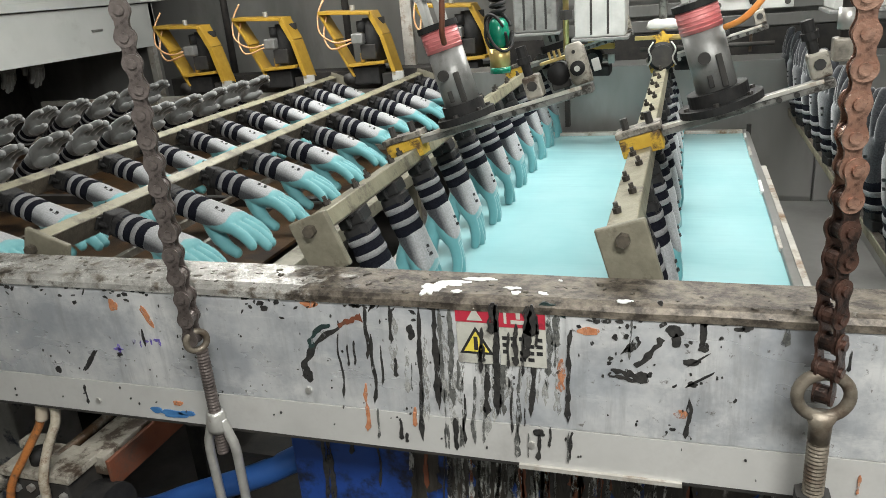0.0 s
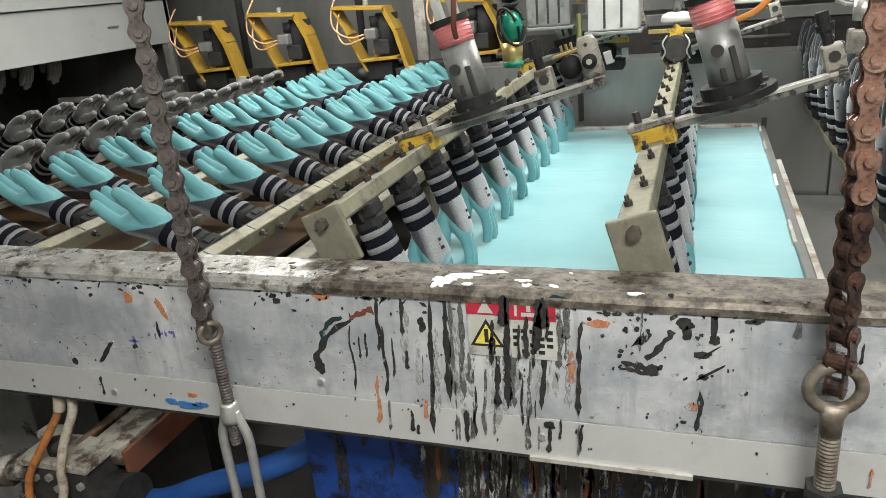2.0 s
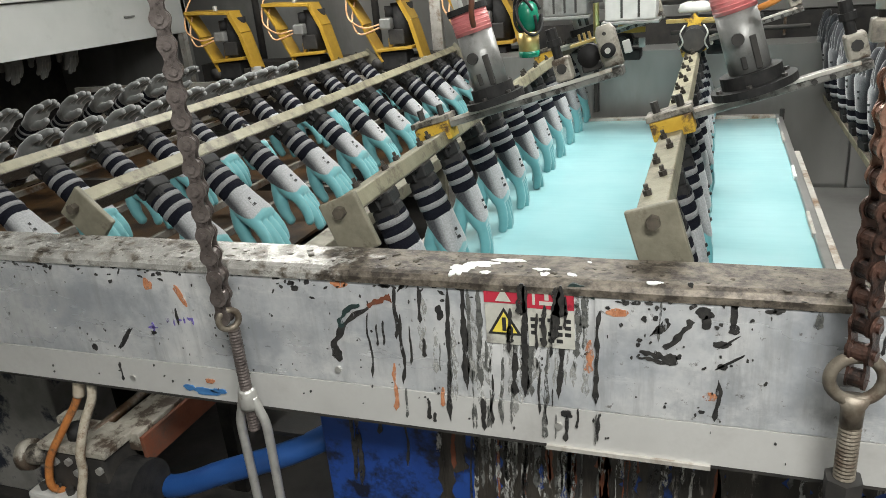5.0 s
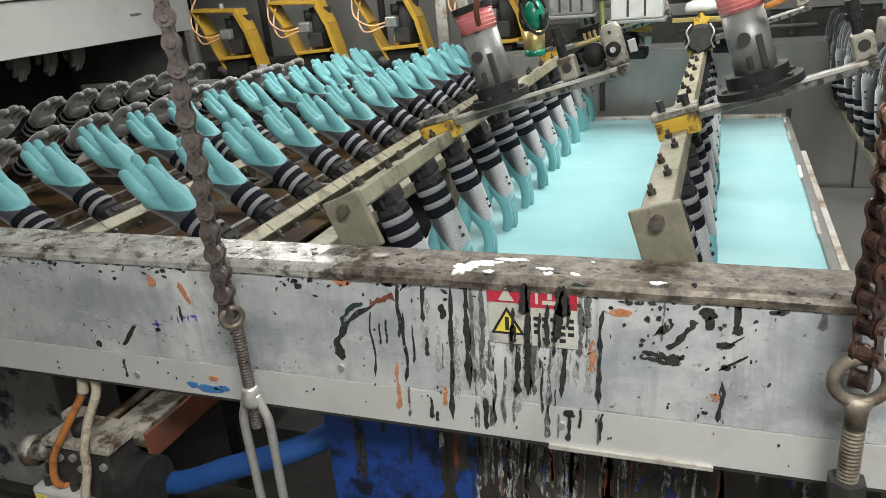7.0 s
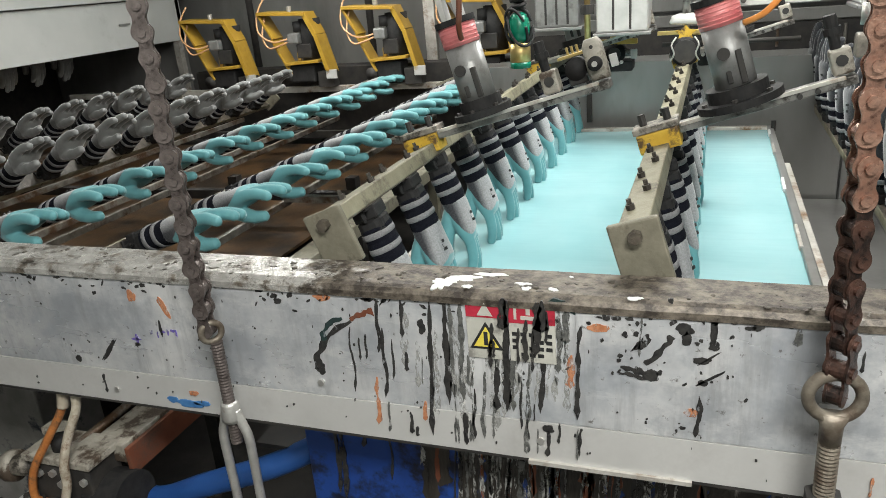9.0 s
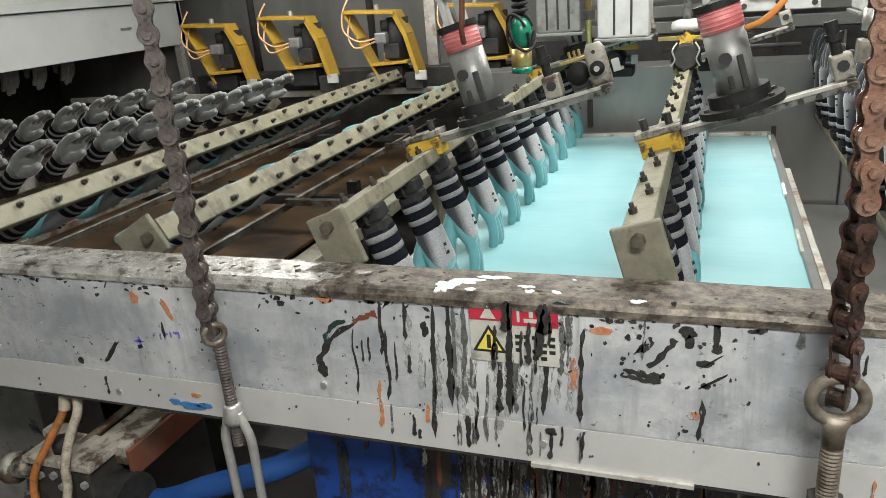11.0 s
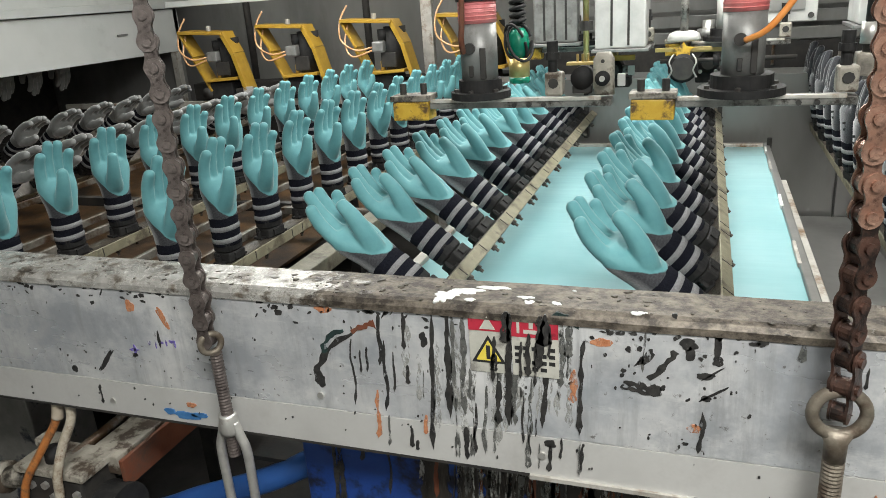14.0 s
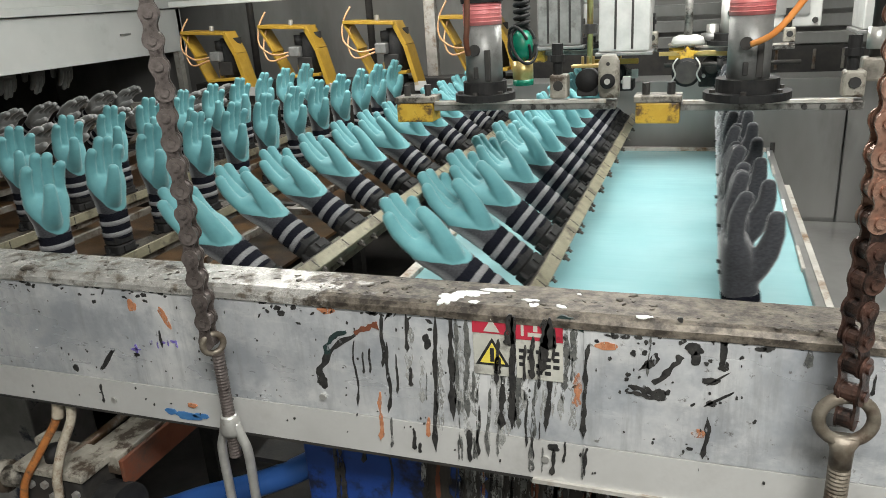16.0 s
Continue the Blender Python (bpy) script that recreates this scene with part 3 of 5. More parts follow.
# pale latex lumps on the top face
bm = bmesh.new()
for i in range(300):
    x, y, big = rnd.uniform(-1.6, 0.5), rnd.uniform(0.004, 0.078), rnd.random() ** 3
    m = Matrix.Translation((x, y, 0.9521 + 0.041 * max(y - 0.012, -0.02))) @ Matrix.Rotation(rnd.uniform(0, 3.1), 4, "Z") @ Matrix.Diagonal((0.0015 + 0.009 * big, 0.0012 + 0.005 * big, 0.0005, 1))
    bmesh.ops.create_icosphere(bm, subdivisions=1, radius=1, matrix=m)
for v in bm.verts:
    v.co.x += 0.004 * noise.noise(v.co * 160)
    v.co.y = min(max(v.co.y + 0.004 * noise.noise(v.co * 160 + Vector((9, 0, 0))), 0.0), 0.083)
tagged(part("dark_crust", bm, "grime_dark", BEAM, "dark latex crust", True), kind="stuff")
bm = bmesh.new()
for i, (x, y, w, d) in enumerate(((-0.345, 0.030, 0.050, 0.030), (-0.352, 0.012, 0.018, 0.024), (-0.318, 0.045, 0.050, 0.018), (-0.285, 0.062, 0.050, 0.010), (-0.305, 0.016, 0.016, 0.010), (-0.225, 0.036, 0.022, 0.009), (-0.218, 0.020, 0.012, 0.012), (-0.178, 0.022, 0.016, 0.010), (-0.16, 0.068, 0.010, 0.005), (-0.062, 0.012, 0.020, 0.006))):
    rim = []
    for k in range(32):
        t = 2 * math.pi * k / 32
        q = 0.95 + 0.85 * noise.noise((i * 5 + 1.3 * math.cos(t), 1.3 * math.sin(t), 3.3)) + 0.18 * noise.noise((i * 5 + 5 * math.cos(t), 5 * math.sin(t), 7.3))
        rim.append((x + w / 2 * q * math.cos(t), min(max(y + d / 2 * q * math.sin(t), 0.0), 0.082)))
    rows = []
    for share, z in ((1.0, 0.9490), (0.98, 0.9528), (0.88, 0.9534)):
        rows.append([bm.verts.new((x + (px - x) * share, y + (py - y) * share, z + 0.041 * (py - 0.012))) for px, py in rim])
    skin(bm, rows)
part("white_crust", bm, "paint_white", BEAM, "spilled white latex", True)


# ---- warning stickers ----
def stickers():
    s = thing("warning_sticker", "red, yellow and white warning sticker streaked with black paint", "sign")
    part("left_panel", boxes((-0.305, -0.248, -0.0022, 0.001, 0.845, 0.940)), "sign_white", s, "white panel")
    part("left_header", boxes((-0.305, -0.248, -0.0030, -0.0022, 0.913, 0.940)), "sign_red", s, "red header")
    part("right_panel", boxes((-0.240, -0.172, -0.0022, 0.001, 0.845, 0.940)), "sign_white", s, "white panel")
    part("right_header", boxes((-0.240, -0.172, -0.0030, -0.0022, 0.908, 0.938)), "sign_red", s, "red header")

    def triangle(cx, cz, r, y, material, name, label):
        bm = bmesh.new()
        f = [bm.verts.new((cx + r * math.sin(a), y, cz + r * math.cos(a))) for a in (0, 2.094, 4.189)]
        g = [bm.verts.new((v.co.x, y + 0.0006, v.co.z)) for v in f]
        bm.faces.new(f)
        for k in range(3):
            bm.faces.new((f[k], f[(k + 1) % 3], g[(k + 1) % 3], g[k]))
        part(name, bm, material, s, label)
    triangle(-0.276, 0.923, 0.014, -0.0037, "sign_white", "small_triangle", "white triangle")
    triangle(-0.276, 0.876, 0.030, -0.0030, "ink", "triangle_rim", "black triangle rim")
    triangle(-0.276, 0.876, 0.022, -0.0037, "sign_yellow", "triangle", "yellow triangle")
    part("mark", boxes((-0.279, -0.273, -0.0044, -0.0037, 0.868, 0.890)), "ink", s)
    for r in range(4):
        z = 0.893 - 0.011 * r
        bm = bmesh.new()
        for k in range(5):
            if (r + k) % 4 != 3:
                box(bm, -0.236 + 0.0125 * k, -0.227 + 0.0125 * k, -0.0028, -0.0021, z - 0.006, z)
        part("text_line", bm, "ink", s)
    part("header_bars", boxes((-0.232, -0.228, -0.0036, -0.003, 0.914, 0.932), (-0.222, -0.200, -0.0036, -0.003, 0.914, 0.920), (-0.214, -0.208, -0.0036, -0.003, 0.922, 0.934)), "sign_white", s)
    for x, z, ln, w in ((-0.268, 0.905, 0.075, 0.008), (-0.241, 0.944, 0.13, 0.013), (-0.197, 0.944, 0.085, 0.017), (-0.226, 0.90, 0.06, 0.005), (-0.183, 0.93, 0.05, 0.006), (-0.268, 0.878, 0.03, 0.014), (-0.205, 0.90, 0.07, 0.005), (-0.190, 0.947, 0.05, 0.020), (-0.214, 0.915, 0.07, 0.009), (-0.247, 0.947, 0.05, 0.018)):
        bm = bmesh.new()
        run(bm, x, z, ln, w, -0.0052)
        part("black_run", bm, "paint_black", s, "black paint run")


stickers()


# ---- tank ----
def tank():
    t = thing("dipping_tank", "long steel dipping tank full of turquoise latex", "tank")
    x0, x1, y0, y1, zt = -0.655, 0.232, 0.19, 2.14, 0.725
    part("rim_side", boxes((x1, x1 + 0.022, y0, y1 + 0.03, 0.45, zt + 0.012), bevel=0.003), "wall_steel", t)
    part("rim_far", boxes((x0, x1, y1, y1 + 0.03, 0.45, zt + 0.012), bevel=0.003), "rail", t)
    part("rim_near", boxes((x0, x1, y0 - 0.03, y0, 0.45, zt + 0.010), bevel=0.003), "rail", t)
    part("rim_other", boxes((x0 - 0.03, x0, y0, y1, 0.45, zt + 0.012), bevel=0.003), "rail", t)
    part("bottom", boxes((x0, x1, y0, y1, 0.44, 0.46)), "dark", t)
    for k, (yy, w) in enumerate(((0.5, 0.05), (0.9, 0.08), (1.35, 0.06), (1.8, 0.07), (2.05, 0.04))):
        crust = bmesh.new()
        box(crust, x1 - 0.003, x1 + 0.006, yy - w, yy + w, zt + 0.001, zt + 0.0135, 0.002)
        for v in crust.verts:
            v.co.x += 0.004 * noise.noise((v.co.y * 40, k, 0))
        part("latex_crust", crust, "rail" if k % 2 else "paint_white", t, "dried pale latex on the rim")
    part("rim_flange", boxes((x1 + 0.022, x1 + 0.040, y0, 1.62, 0.66, zt + 0.004), bevel=0.003), "rail", t, "pale worn flange")
    part("corner_bolt", rods(((x1 + 0.02, 2.12, zt), (x1 + 0.02, 2.12, zt + 0.04), 0.009)), "dark", t)
    bm = bmesh.new()
    bmesh.ops.create_grid(bm, x_segments=20, y_segments=30, size=0.5)
    for v in bm.verts:
        v.co = Vector(((x0 + x1) / 2 + v.co.x * (x1 - x0), (y0 + y1) / 2 + v.co.y * (y1 - y0), zt))
    wtr = tagged(part("water", bm, "latex", smooth=True), "liquid turquoise latex filling the tank", "latex", kind="structure")
    return t


tank()


# ---- glove formers on turning racks ----
RISE = 0.012           # height of the former's black holder under the cuff


def glove_mesh(material, name):
    """A cupped hand: the fingers held close and bent a little towards the palm, the thumb out against them."""
    bm = bmesh.new()
    loft(bm, [(0, 0, 0.100, 0.029, 0.037), (0, 0, 0.115, 0.0295, 0.038), (0.0005, 0, 0.135, 0.0290, 0.041), (0.001, 0, 0.155, 0.028, 0.048), (0.0, 0, 0.178, 0.0255, 0.0535), (-0.001, 0, 0.195, 0.0225, 0.0540), (0.0, 0, 0.206, 0.018, 0.0525), (0.001, 0, 0.213, 0.010, 0.049)], 28, 2.5)
    for y, tip, spread in ((-0.0390, 0.289, -0.003), (-0.0130, 0.316, -0.0010), (0.0130, 0.311, 0.0010), (0.0390, 0.283, 0.003)):
        z0 = 0.192
        ln = tip - z0 - 0.012
        ball_chain(bm, [(-0.001, y, z0, 0.0150), (0.000, y + spread * 0.3, z0 + ln * 0.32, 0.0142), (0.0055, y + spread * 0.65, z0 + ln * 0.64, 0.0137), (0.013, y + spread * 0.85, z0 + ln * 0.85, 0.0130), (0.020, y + spread, z0 + ln, 0.0122)])
    ball_chain(bm, [(0.006, -0.006, 0.124, 0.0255), (0.025, -0.014, 0.146, 0.0235), (0.043, -0.021, 0.172, 0.0195), (0.056, -0.024, 0.202, 0.0163), (0.061, -0.024, 0.230, 0.0138)])
    for v in bm.verts:
        v.co.z = RISE + 0.10 + (v.co.z - 0.10) * 0.92
    ob = new("tmp", mesh_of(name, bm, material))
    md = ob.modifiers.new("r", "REMESH")
    md.mode, md.voxel_size, md.use_smooth_shade = "VOXEL", 0.0029, True
    sm = ob.modifiers.new("s", "SMOOTH")
    sm.factor, sm.iterations = 0.5, 2
    dg = bpy.context.evaluated_depsgraph_get()
    me = bpy.data.meshes.new_from_object(ob.evaluated_get(dg))
    me.name = name
    bpy.data.objects.remove(ob)
    return me


GLOVE = {k: glove_mesh("glove_" + k, "glove") for k in ("teal", "grey", "liner")}


def cuff_mesh():
    bm = bmesh.new()
    rows = []
    for k in range(19):
        z = RISE + 0.030 + 0.0044 * k
        w = 1 + 0.02 * (k % 2)
        rows.append((0, 0, z, (0.0290 + 0.001 * math.sin(k)) * w, (0.0365 + 0.0008 * math.sin(k * 1.7)) * w))
    loft(bm, rows, 24, 2.3)
    return mesh_of("cuff", bm, "navy", True)


def stripe_mesh(z):
    bm = bmesh.new()
    loft(bm, [(0, 0, z, 0.0288, 0.0365), (0, 0, z + 0.0012, 0.0306, 0.0386), (0, 0, z + 0.0065, 0.0309, 0.0390), (0, 0, z + 0.0118, 0.0306, 0.0386), (0, 0, z + 0.013, 0.0288, 0.0365)], 24, 2.3)
    return mesh_of("stripe", bm, "knit_light", True)


def base_mesh():
    bm = bmesh.new()
    box(bm, -0.014, 0.014, -0.048, 0.048, 0.0, 0.006, 0.001)
    box(bm, -0.025, 0.025, -0.031, 0.031, 0.0, RISE + 0.014, 0.004)
    loft(bm, [(0, 0, RISE + 0.012, 0.022, 0.028), (0, 0, RISE + 0.018, 0.0275, 0.0345), (0, 0, RISE + 0.038, 0.0285, 0.0355), (0, 0, RISE + 0.046, 0.026, 0.034)], 20, 3)
    for y in (-0.040, 0.040):
        rod(bm, (0.0, y, 0.006), (0.0, y, 0.020), 0.006, seg=6)
        rod(bm, (0.0, y, 0.019), (0.0, y, 0.026), 0.0035, seg=8)
    box(bm, 0.025, 0.029, -0.012, 0.012, 0.006, 0.022, 0.001)
    return mesh_of("former", bm, "black")


def bolt_mesh():
    bm = bmesh.new()
    rod(bm, (0, 0, 0), (0, 0, -0.009), 0.0075, seg=6)
    rod(bm, (0, 0, -0.008), (0, 0, -0.018), 0.004, seg=8)
    return mesh_of("bolt", bm, "grime")


def print_mesh():
    bm = bmesh.new()
    for k in range(3):
        for i in range(3 - k % 2):
            box(bm, -0.0300, -0.0268, -0.012 + 0.008 * i, -0.0062 + 0.008 * i, 0.138 + 0.009 * k, 0.1445 + 0.009 * k)
    bmesh.ops.rotate(bm, cent=(0, 0, 0), matrix=Matrix.Rotation(radians(38), 3, "Z"), verts=bm.verts)
    bmesh.ops.translate(bm, vec=(-0.001, -0.005, RISE), verts=bm.verts)
    return mesh_of("print", bm, "ink")


PRINT = print_mesh()
SLIT = mesh_of("slit", boxes((-0.002, 0.0005, -0.0012, 0.0012, -0.012, 0.012)), "dark")
CUFF, STRIPES, BASE, BOLT = cuff_mesh(), (stripe_mesh(RISE + 0.038), stripe_mesh(RISE + 0.068)), base_mesh(), bolt_mesh()
REACH = 0.117          # from the turning axis down to the bar's face
PITCH = 0.190          # from former to former
FIRST, COUNT = 0.25, 12


def rack(colour, label, m, group="glove racks", yaw=-9, first=FIRST):
    """A khaki bar with a row of gloved formers; its origin is the turning axis."""
    r = thing("glove_rack", label, "glove rack", m, group)
    d = -REACH
    bm = bmesh.new()
    prof = [(-0.024, d - 0.028), (-0.024, d - 0.002), (-0.022, d), (0.022, d), (0.024, d - 0.002), (0.024, d - 0.028), (0.022, d - 0.03), (-0.022, d - 0.03)]
    skin(bm, [[bm.verts.new((x, y, z)) for x, z in prof] for y in (0.14, 2.48)])
    part("bar", bm, "khaki", r)
    part("seat_strip", boxes((-0.0225, 0.0225, 0.145, 2.475, d, d + 0.002)), "grime_dark", r, "latex-caked dark strip")
    for y in (0.125, 2.49):
        pl = part("end_plate", boxes((-0.039, 0.039, y - 0.006, y + 0.006, d - 0.035, d + 0.068), bevel=0.003), "khaki_shaded", r)
        part("pivot_bolt", rods(((0, y - 0.02, d - 0.012), (0, y, d - 0.012), 0.011), seg=6), "grime_dark", pl)
    for k in range(COUNT):
        y = first + PITCH * k
        f = part("former", BASE, "", r, at=pose(0, y, d + 0.002, 0, 0, yaw + 6 * math.sin(k * 2.3)))
        part("glove", GLOVE[colour], "", f)
        part("cuff", CUFF, "", f)
        part("print", PRINT, "", f)
        for s in STRIPES:
            part("stripe", s, "", f)
    for k in range(COUNT * 2):
        y = first + PITCH * k / 2 - 0.05
        part("bolt", BOLT, "", r, at=pose(-0.008 if k % 2 else 0.010, y, d - 0.03))
        if k % 3 != 1:
            part("slit", SLIT, "", r, at=pose(0.0245, y + 0.03 * math.sin(k * 2.7), d - 0.015, 9 * math.sin(k * 3.1), 0, 0))
    return r


AXIS = 0.907
RACK_A = rack("teal", "khaki rack of teal dipped gloves with striped navy cuffs, turning", pose(-1.09, 0, AXIS), first=0.32)
RACK_B = rack("teal", "khaki rack of teal dipped gloves with striped navy cuffs, turning", pose(-1.55, 0, AXIS), first=0.28)
RACK_L = rack("teal", "khaki rack of teal gloves dipped into the turquoise latex", pose(-0.58, 0, 0.9), first=0.27)
RACK_R = rack("teal", "khaki rack of teal gloves dipped into the turquoise latex", pose(-0.05, 0, 0.9))
RACK_N = rack("liner", "khaki rack of undipped black knitted gloves beside the tank", pose(0.47, 0, AXIS), yaw=4)
RACK_C = rack("grey", "khaki rack of grey dipped gloves beside the dryer", pose(-2.12, 0, AXIS))
RACK_H = rack("grey", "rack of dark gloves hanging inside the dryer hood", pose(-3.38, 0, 1.20, 0, 180, 0))
RACK_D = rack("grey", "khaki rack of grey dipped gloves under the dryer hood", pose(-2.72, 0, AXIS))


# ---- dryer hood, trays and rails beside the tank ----
def dryer():
    d = thing("dryer_hood", "pale grey sheet-metal dryer hood with a dark opening below", "dryer")
    part("side_panel", boxes((-3.13, -3.10, -1.0, 3.05, 1.145, 1.395), bevel=0.003), "duct", d)
    part("top_panel", boxes((-4.2, -3.07, -1.0, 3.08, 1.40, 1.44), bevel=0.003), "duct", d)
    part("upper_panel", boxes((-3.15, -3.12, -1.0, 3.2, 1.44, 2.2), bevel=0.003), "duct", d)
    part("end_panel", boxes((-4.2, -3.10, 3.01, 3.04, 0.5, 1.395)), "wall_steel", d)
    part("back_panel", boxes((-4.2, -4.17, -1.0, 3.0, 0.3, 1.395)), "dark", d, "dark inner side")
    part("corner_post", boxes((-3.13, -3.09, 2.96, 3.0, 0.6, 1.143)), "rail", d)
    part("handle", boxes((-3.098, -3.09, 2.5, 2.58, 1.27, 1.28)), "alu", d)


dryer()


def trays():
    t = thing("drip_tray", "rusty brown drip tray with pale rails under the racks", "tray")
    part("pan", boxes((-3.8, -1.22, 0.14, 2.45, 0.60, 0.61)), "tray", t)
    for x in (-1.25, -1.44, -1.78, -1.90, -2.36, -2.60, -2.9):
        part("rail", boxes((x - 0.008, x + 0.008, 0.12, 2.45, 0.735, 0.757), bevel=0.002), "rail_dark", t)
    for y in (0.3, 1.2, 2.2):
        part("cross_bar", boxes((-3.8, -1.1, y - 0.015, y + 0.015, 0.70, 0.733), bevel=0.002), "dark", t)
    for x in (-1.25, -1.78, -2.36):
        for y in (0.5, 1.5):
            part("leg", boxes((x - 0.02, x + 0.02, y - 0.02, y + 0.02, 0.0, 0.70)), "dark", t)


trays()


def carrier_rail(x0, x1, y, label):
    r = thing("carrier_rail", label, "rail")
    part("rail", boxes((x0, x1, y - 0.015, y + 0.015, 0.87, 0.90), bevel=0.003), "rail", r)
    for x in (x0 + 0.1, (x0 + x1) / 2, x1 - 0.1):
        part("post", boxes((x - 0.02, x + 0.02, y + 0.016, y + 0.05, 0, 0.9)), "dark", r)


def side_beam():
    b = thing("frame_beam", "greasy khaki frame beam between tank and tray", "beam")
    part("beam", boxes((-0.90, -0.84, 0.12, 2.45, 0.755, 0.795), bevel=0.003), "khaki_shaded", b)
    for y in (0.55, 1.35, 2.1):
        part("post", boxes((-0.885, -0.855, y, y + 0.03, 0, 0.753)), "khaki_shaded", b)
    for y in (0.45, 1.0, 1.8):
        part("stay", boxes((-1.24, -0.902, y, y + 0.025, 0.755, 0.775)), "rail_dark", b)
    part("sump", boxes((-0.84, -0.57, 0.14, 2.4, 0.50, 0.51)), "dark", b, "dark greasy sump")


side_beam()
carrier_rail(-3.6, 1.4, 2.53, "worn steel rail that carries the rack ends")


# ---- back of the machine ----
def back_panels():
    p = thing("tank_back_panel", "grey stainless panels and ledge behind the tank", "panel")
    part("panel", boxes((-1.05, 0.52, 2.30, 2.32, 0.1, 0.985), bevel=0.002), "wall_steel", p)
    part("panel", boxes((0.525, 1.6, 2.28, 2.30, 0.1, 0.985), bevel=0.002), "wall_steel", p)
    part("ledge", boxes((-1.05, 1.6, 2.32, 2.50, 0.955, 0.985), bevel=0.002), "wall_steel", p)
    part("bracket", boxes((-0.48, -0.462, 2.26, 2.298, 0.74, 0.95)), "dark", p)
    part("bracket", boxes((0.06, 0.078, 2.26, 2.298, 0.74, 0.95)), "dark", p)
    # flat dark sheet in place of the shade below the slats
    part("recess", boxes((-0.9, 1.6, 2.92, 2.94, 0.80, 1.055)), "dark", p, "dark sheet standing for the shade under the slats")
    for x in (0.12, 0.30, 0.46, 0.58):
        part("recess_clip", rods(((x, 2.915, 0.95), (x, 2.915, 1.04), 0.007), seg=8), "rail_dark", p)
    for z in (1.06, 1.135, 1.21, 1.285):
        part("slat", boxes((-0.7, 1.6, 2.95, 2.97, z, z + 0.055), bevel=0.003), "wall_steel", p)
    q = thing("side_panel", "grey stainless side panel beside the tank", "panel")
    part("panel", boxes((0.62, 0.64, 0.12, 2.27, 0.1, 0.72), bevel=0.002), "wall_steel", q)
    part("gutter", boxes((0.256, 0.62, 0.12, 2.27, 0.40, 0.41)), "wall_steel", q)
    w = thing("wall_post", "grey steel post in front of the back wall", "post")
    part("post", boxes((-1.37, -1.31, 2.72, 2.76, 0, 2.2), bevel=0.004), "rail", w)
    part("pipe", rods(((-1.75, 2.9, 0.8), (-1.75, 2.9, 2.2), 0.02)), "dark", w, smooth=True)
    part("pipe", rods(((-2.5, 2.9, 0.8), (-2.5, 2.9, 2.2), 0.02)), "dark", w, smooth=True)
    u = thing("wall_ledge", "grey steel ledge along the back wall", "ledge")
    part("ledge", boxes((-2.74, -0.3, 2.78, 3.29, 0.86, 0.89), bevel=0.003), "wall_steel", u)
    part("trough", boxes((-2.74, -0.85, 2.62, 2.76, 0.6, 0.985), bevel=0.004), "dark", u, "dark greasy trough")
    part("top_rail", boxes((-2.74, -1.9, 2.5, 2.54, 1.40, 1.43), bevel=0.003), "duct", u)


back_panels()


def bracket_valve(x, y=2.5, z=0.98):
    b = thing("valve_bracket", "yellow painted steel bracket holding an air valve with orange hoses", "bracket", pose(x, y, z), "valve brackets")

    def plate(x0, z0, x1, z1, w, d, name):
        bm = bmesh.new()
        ln = math.hypot(x1 - x0, z1 - z0)
        m = Matrix.Translation((x0, 0, z0)) @ Matrix.Rotation(math.atan2(x1 - x0, z1 - z0), 4, "Y")
        box(bm, -w / 2, w / 2, -d, d, 0, ln, 0.002, m)
        return part(name, bm, "yellow", b)
    plate(-0.10, 0.29, 0.17, 0.275, 0.016, 0.06, "top_plate")
    plate(0.16, 0.28, 0.215, 0.17, 0.024, 0.05, "side_plate")
    plate(0.215, 0.17, 0.265, -0.02, 0.022, 0.05, "side_plate")
    plate(-0.10, 0.285, -0.03, 0.16, 0.012, 0.05, "brace")
    plate(-0.04, 0.16, 0.05, -0.02, 0.012, 0.05, "brace")
    plate(0.03, 0.035, 0.22, 0.045, 0.014, 0.06, "shelf")
    v = part("valve", boxes((0.055, 0.115, -0.05, 0.03, 0.135, 0.185), bevel=0.006), "alu", b, "grey valve body")
    part("coil", rods(((0.10, 0.0, 0.19), (0.10, 0.0, 0.24), 0.028)), "black", v, smooth=True)
    part("valve_body", boxes((0.09, 0.17, -0.03, 0.05, 0.06, 0.13), bevel=0.004), "dark", b)
    part("stem", rods(((0.09, -0.01, 0.04), (0.09, -0.01, 0.09), 0.012)), "brass", b, smooth=True)
    part("cap", rods(((0.06, 0, 0.29), (0.06, 0, 0.315), 0.012)), "zinc", b)
    part("foot", boxes((0.19, 0.28, -0.03, 0.03, -0.09, -0.01), bevel=0.003), "dark", b)
    part("tag", boxes((0.25, 0.31, -0.05, -0.04, -0.045, 0.0), bevel=0.002), "white", b, "small white block")
    bm = bmesh.new()
    tube(bm, [(0.06, -0.06, 0.16), (-0.02, -0.07, 0.15), (-0.10, -0.06, 0.20), (-0.11, -0.03, 0.29), (-0.08, 0.0, 0.36)], 0.0045)
    tube(bm, [(0.06, -0.06, 0.145), (-0.04, -0.07, 0.12), (-0.08, -0.06, 0.18), (-0.07, -0.03, 0.27)], 0.0045)
    part("hose", bm, "hose_tan", b, "tan air hose", True)
    part("motor", rods(((0.15, 0.03, 0.05), (0.15, 0.03, 0.25), 0.055), seg=20), "black", b, "black coil body", True)
    part("lower_block", boxes((0.04, 0.18, -0.04, 0.06, -0.06, 0.025), bevel=0.006), "black", b)
    part("roller", rods(((0.02, -0.05, -0.03), (0.02, 0.05, -0.03), 0.03)), "dark", b, smooth=True)
    return b


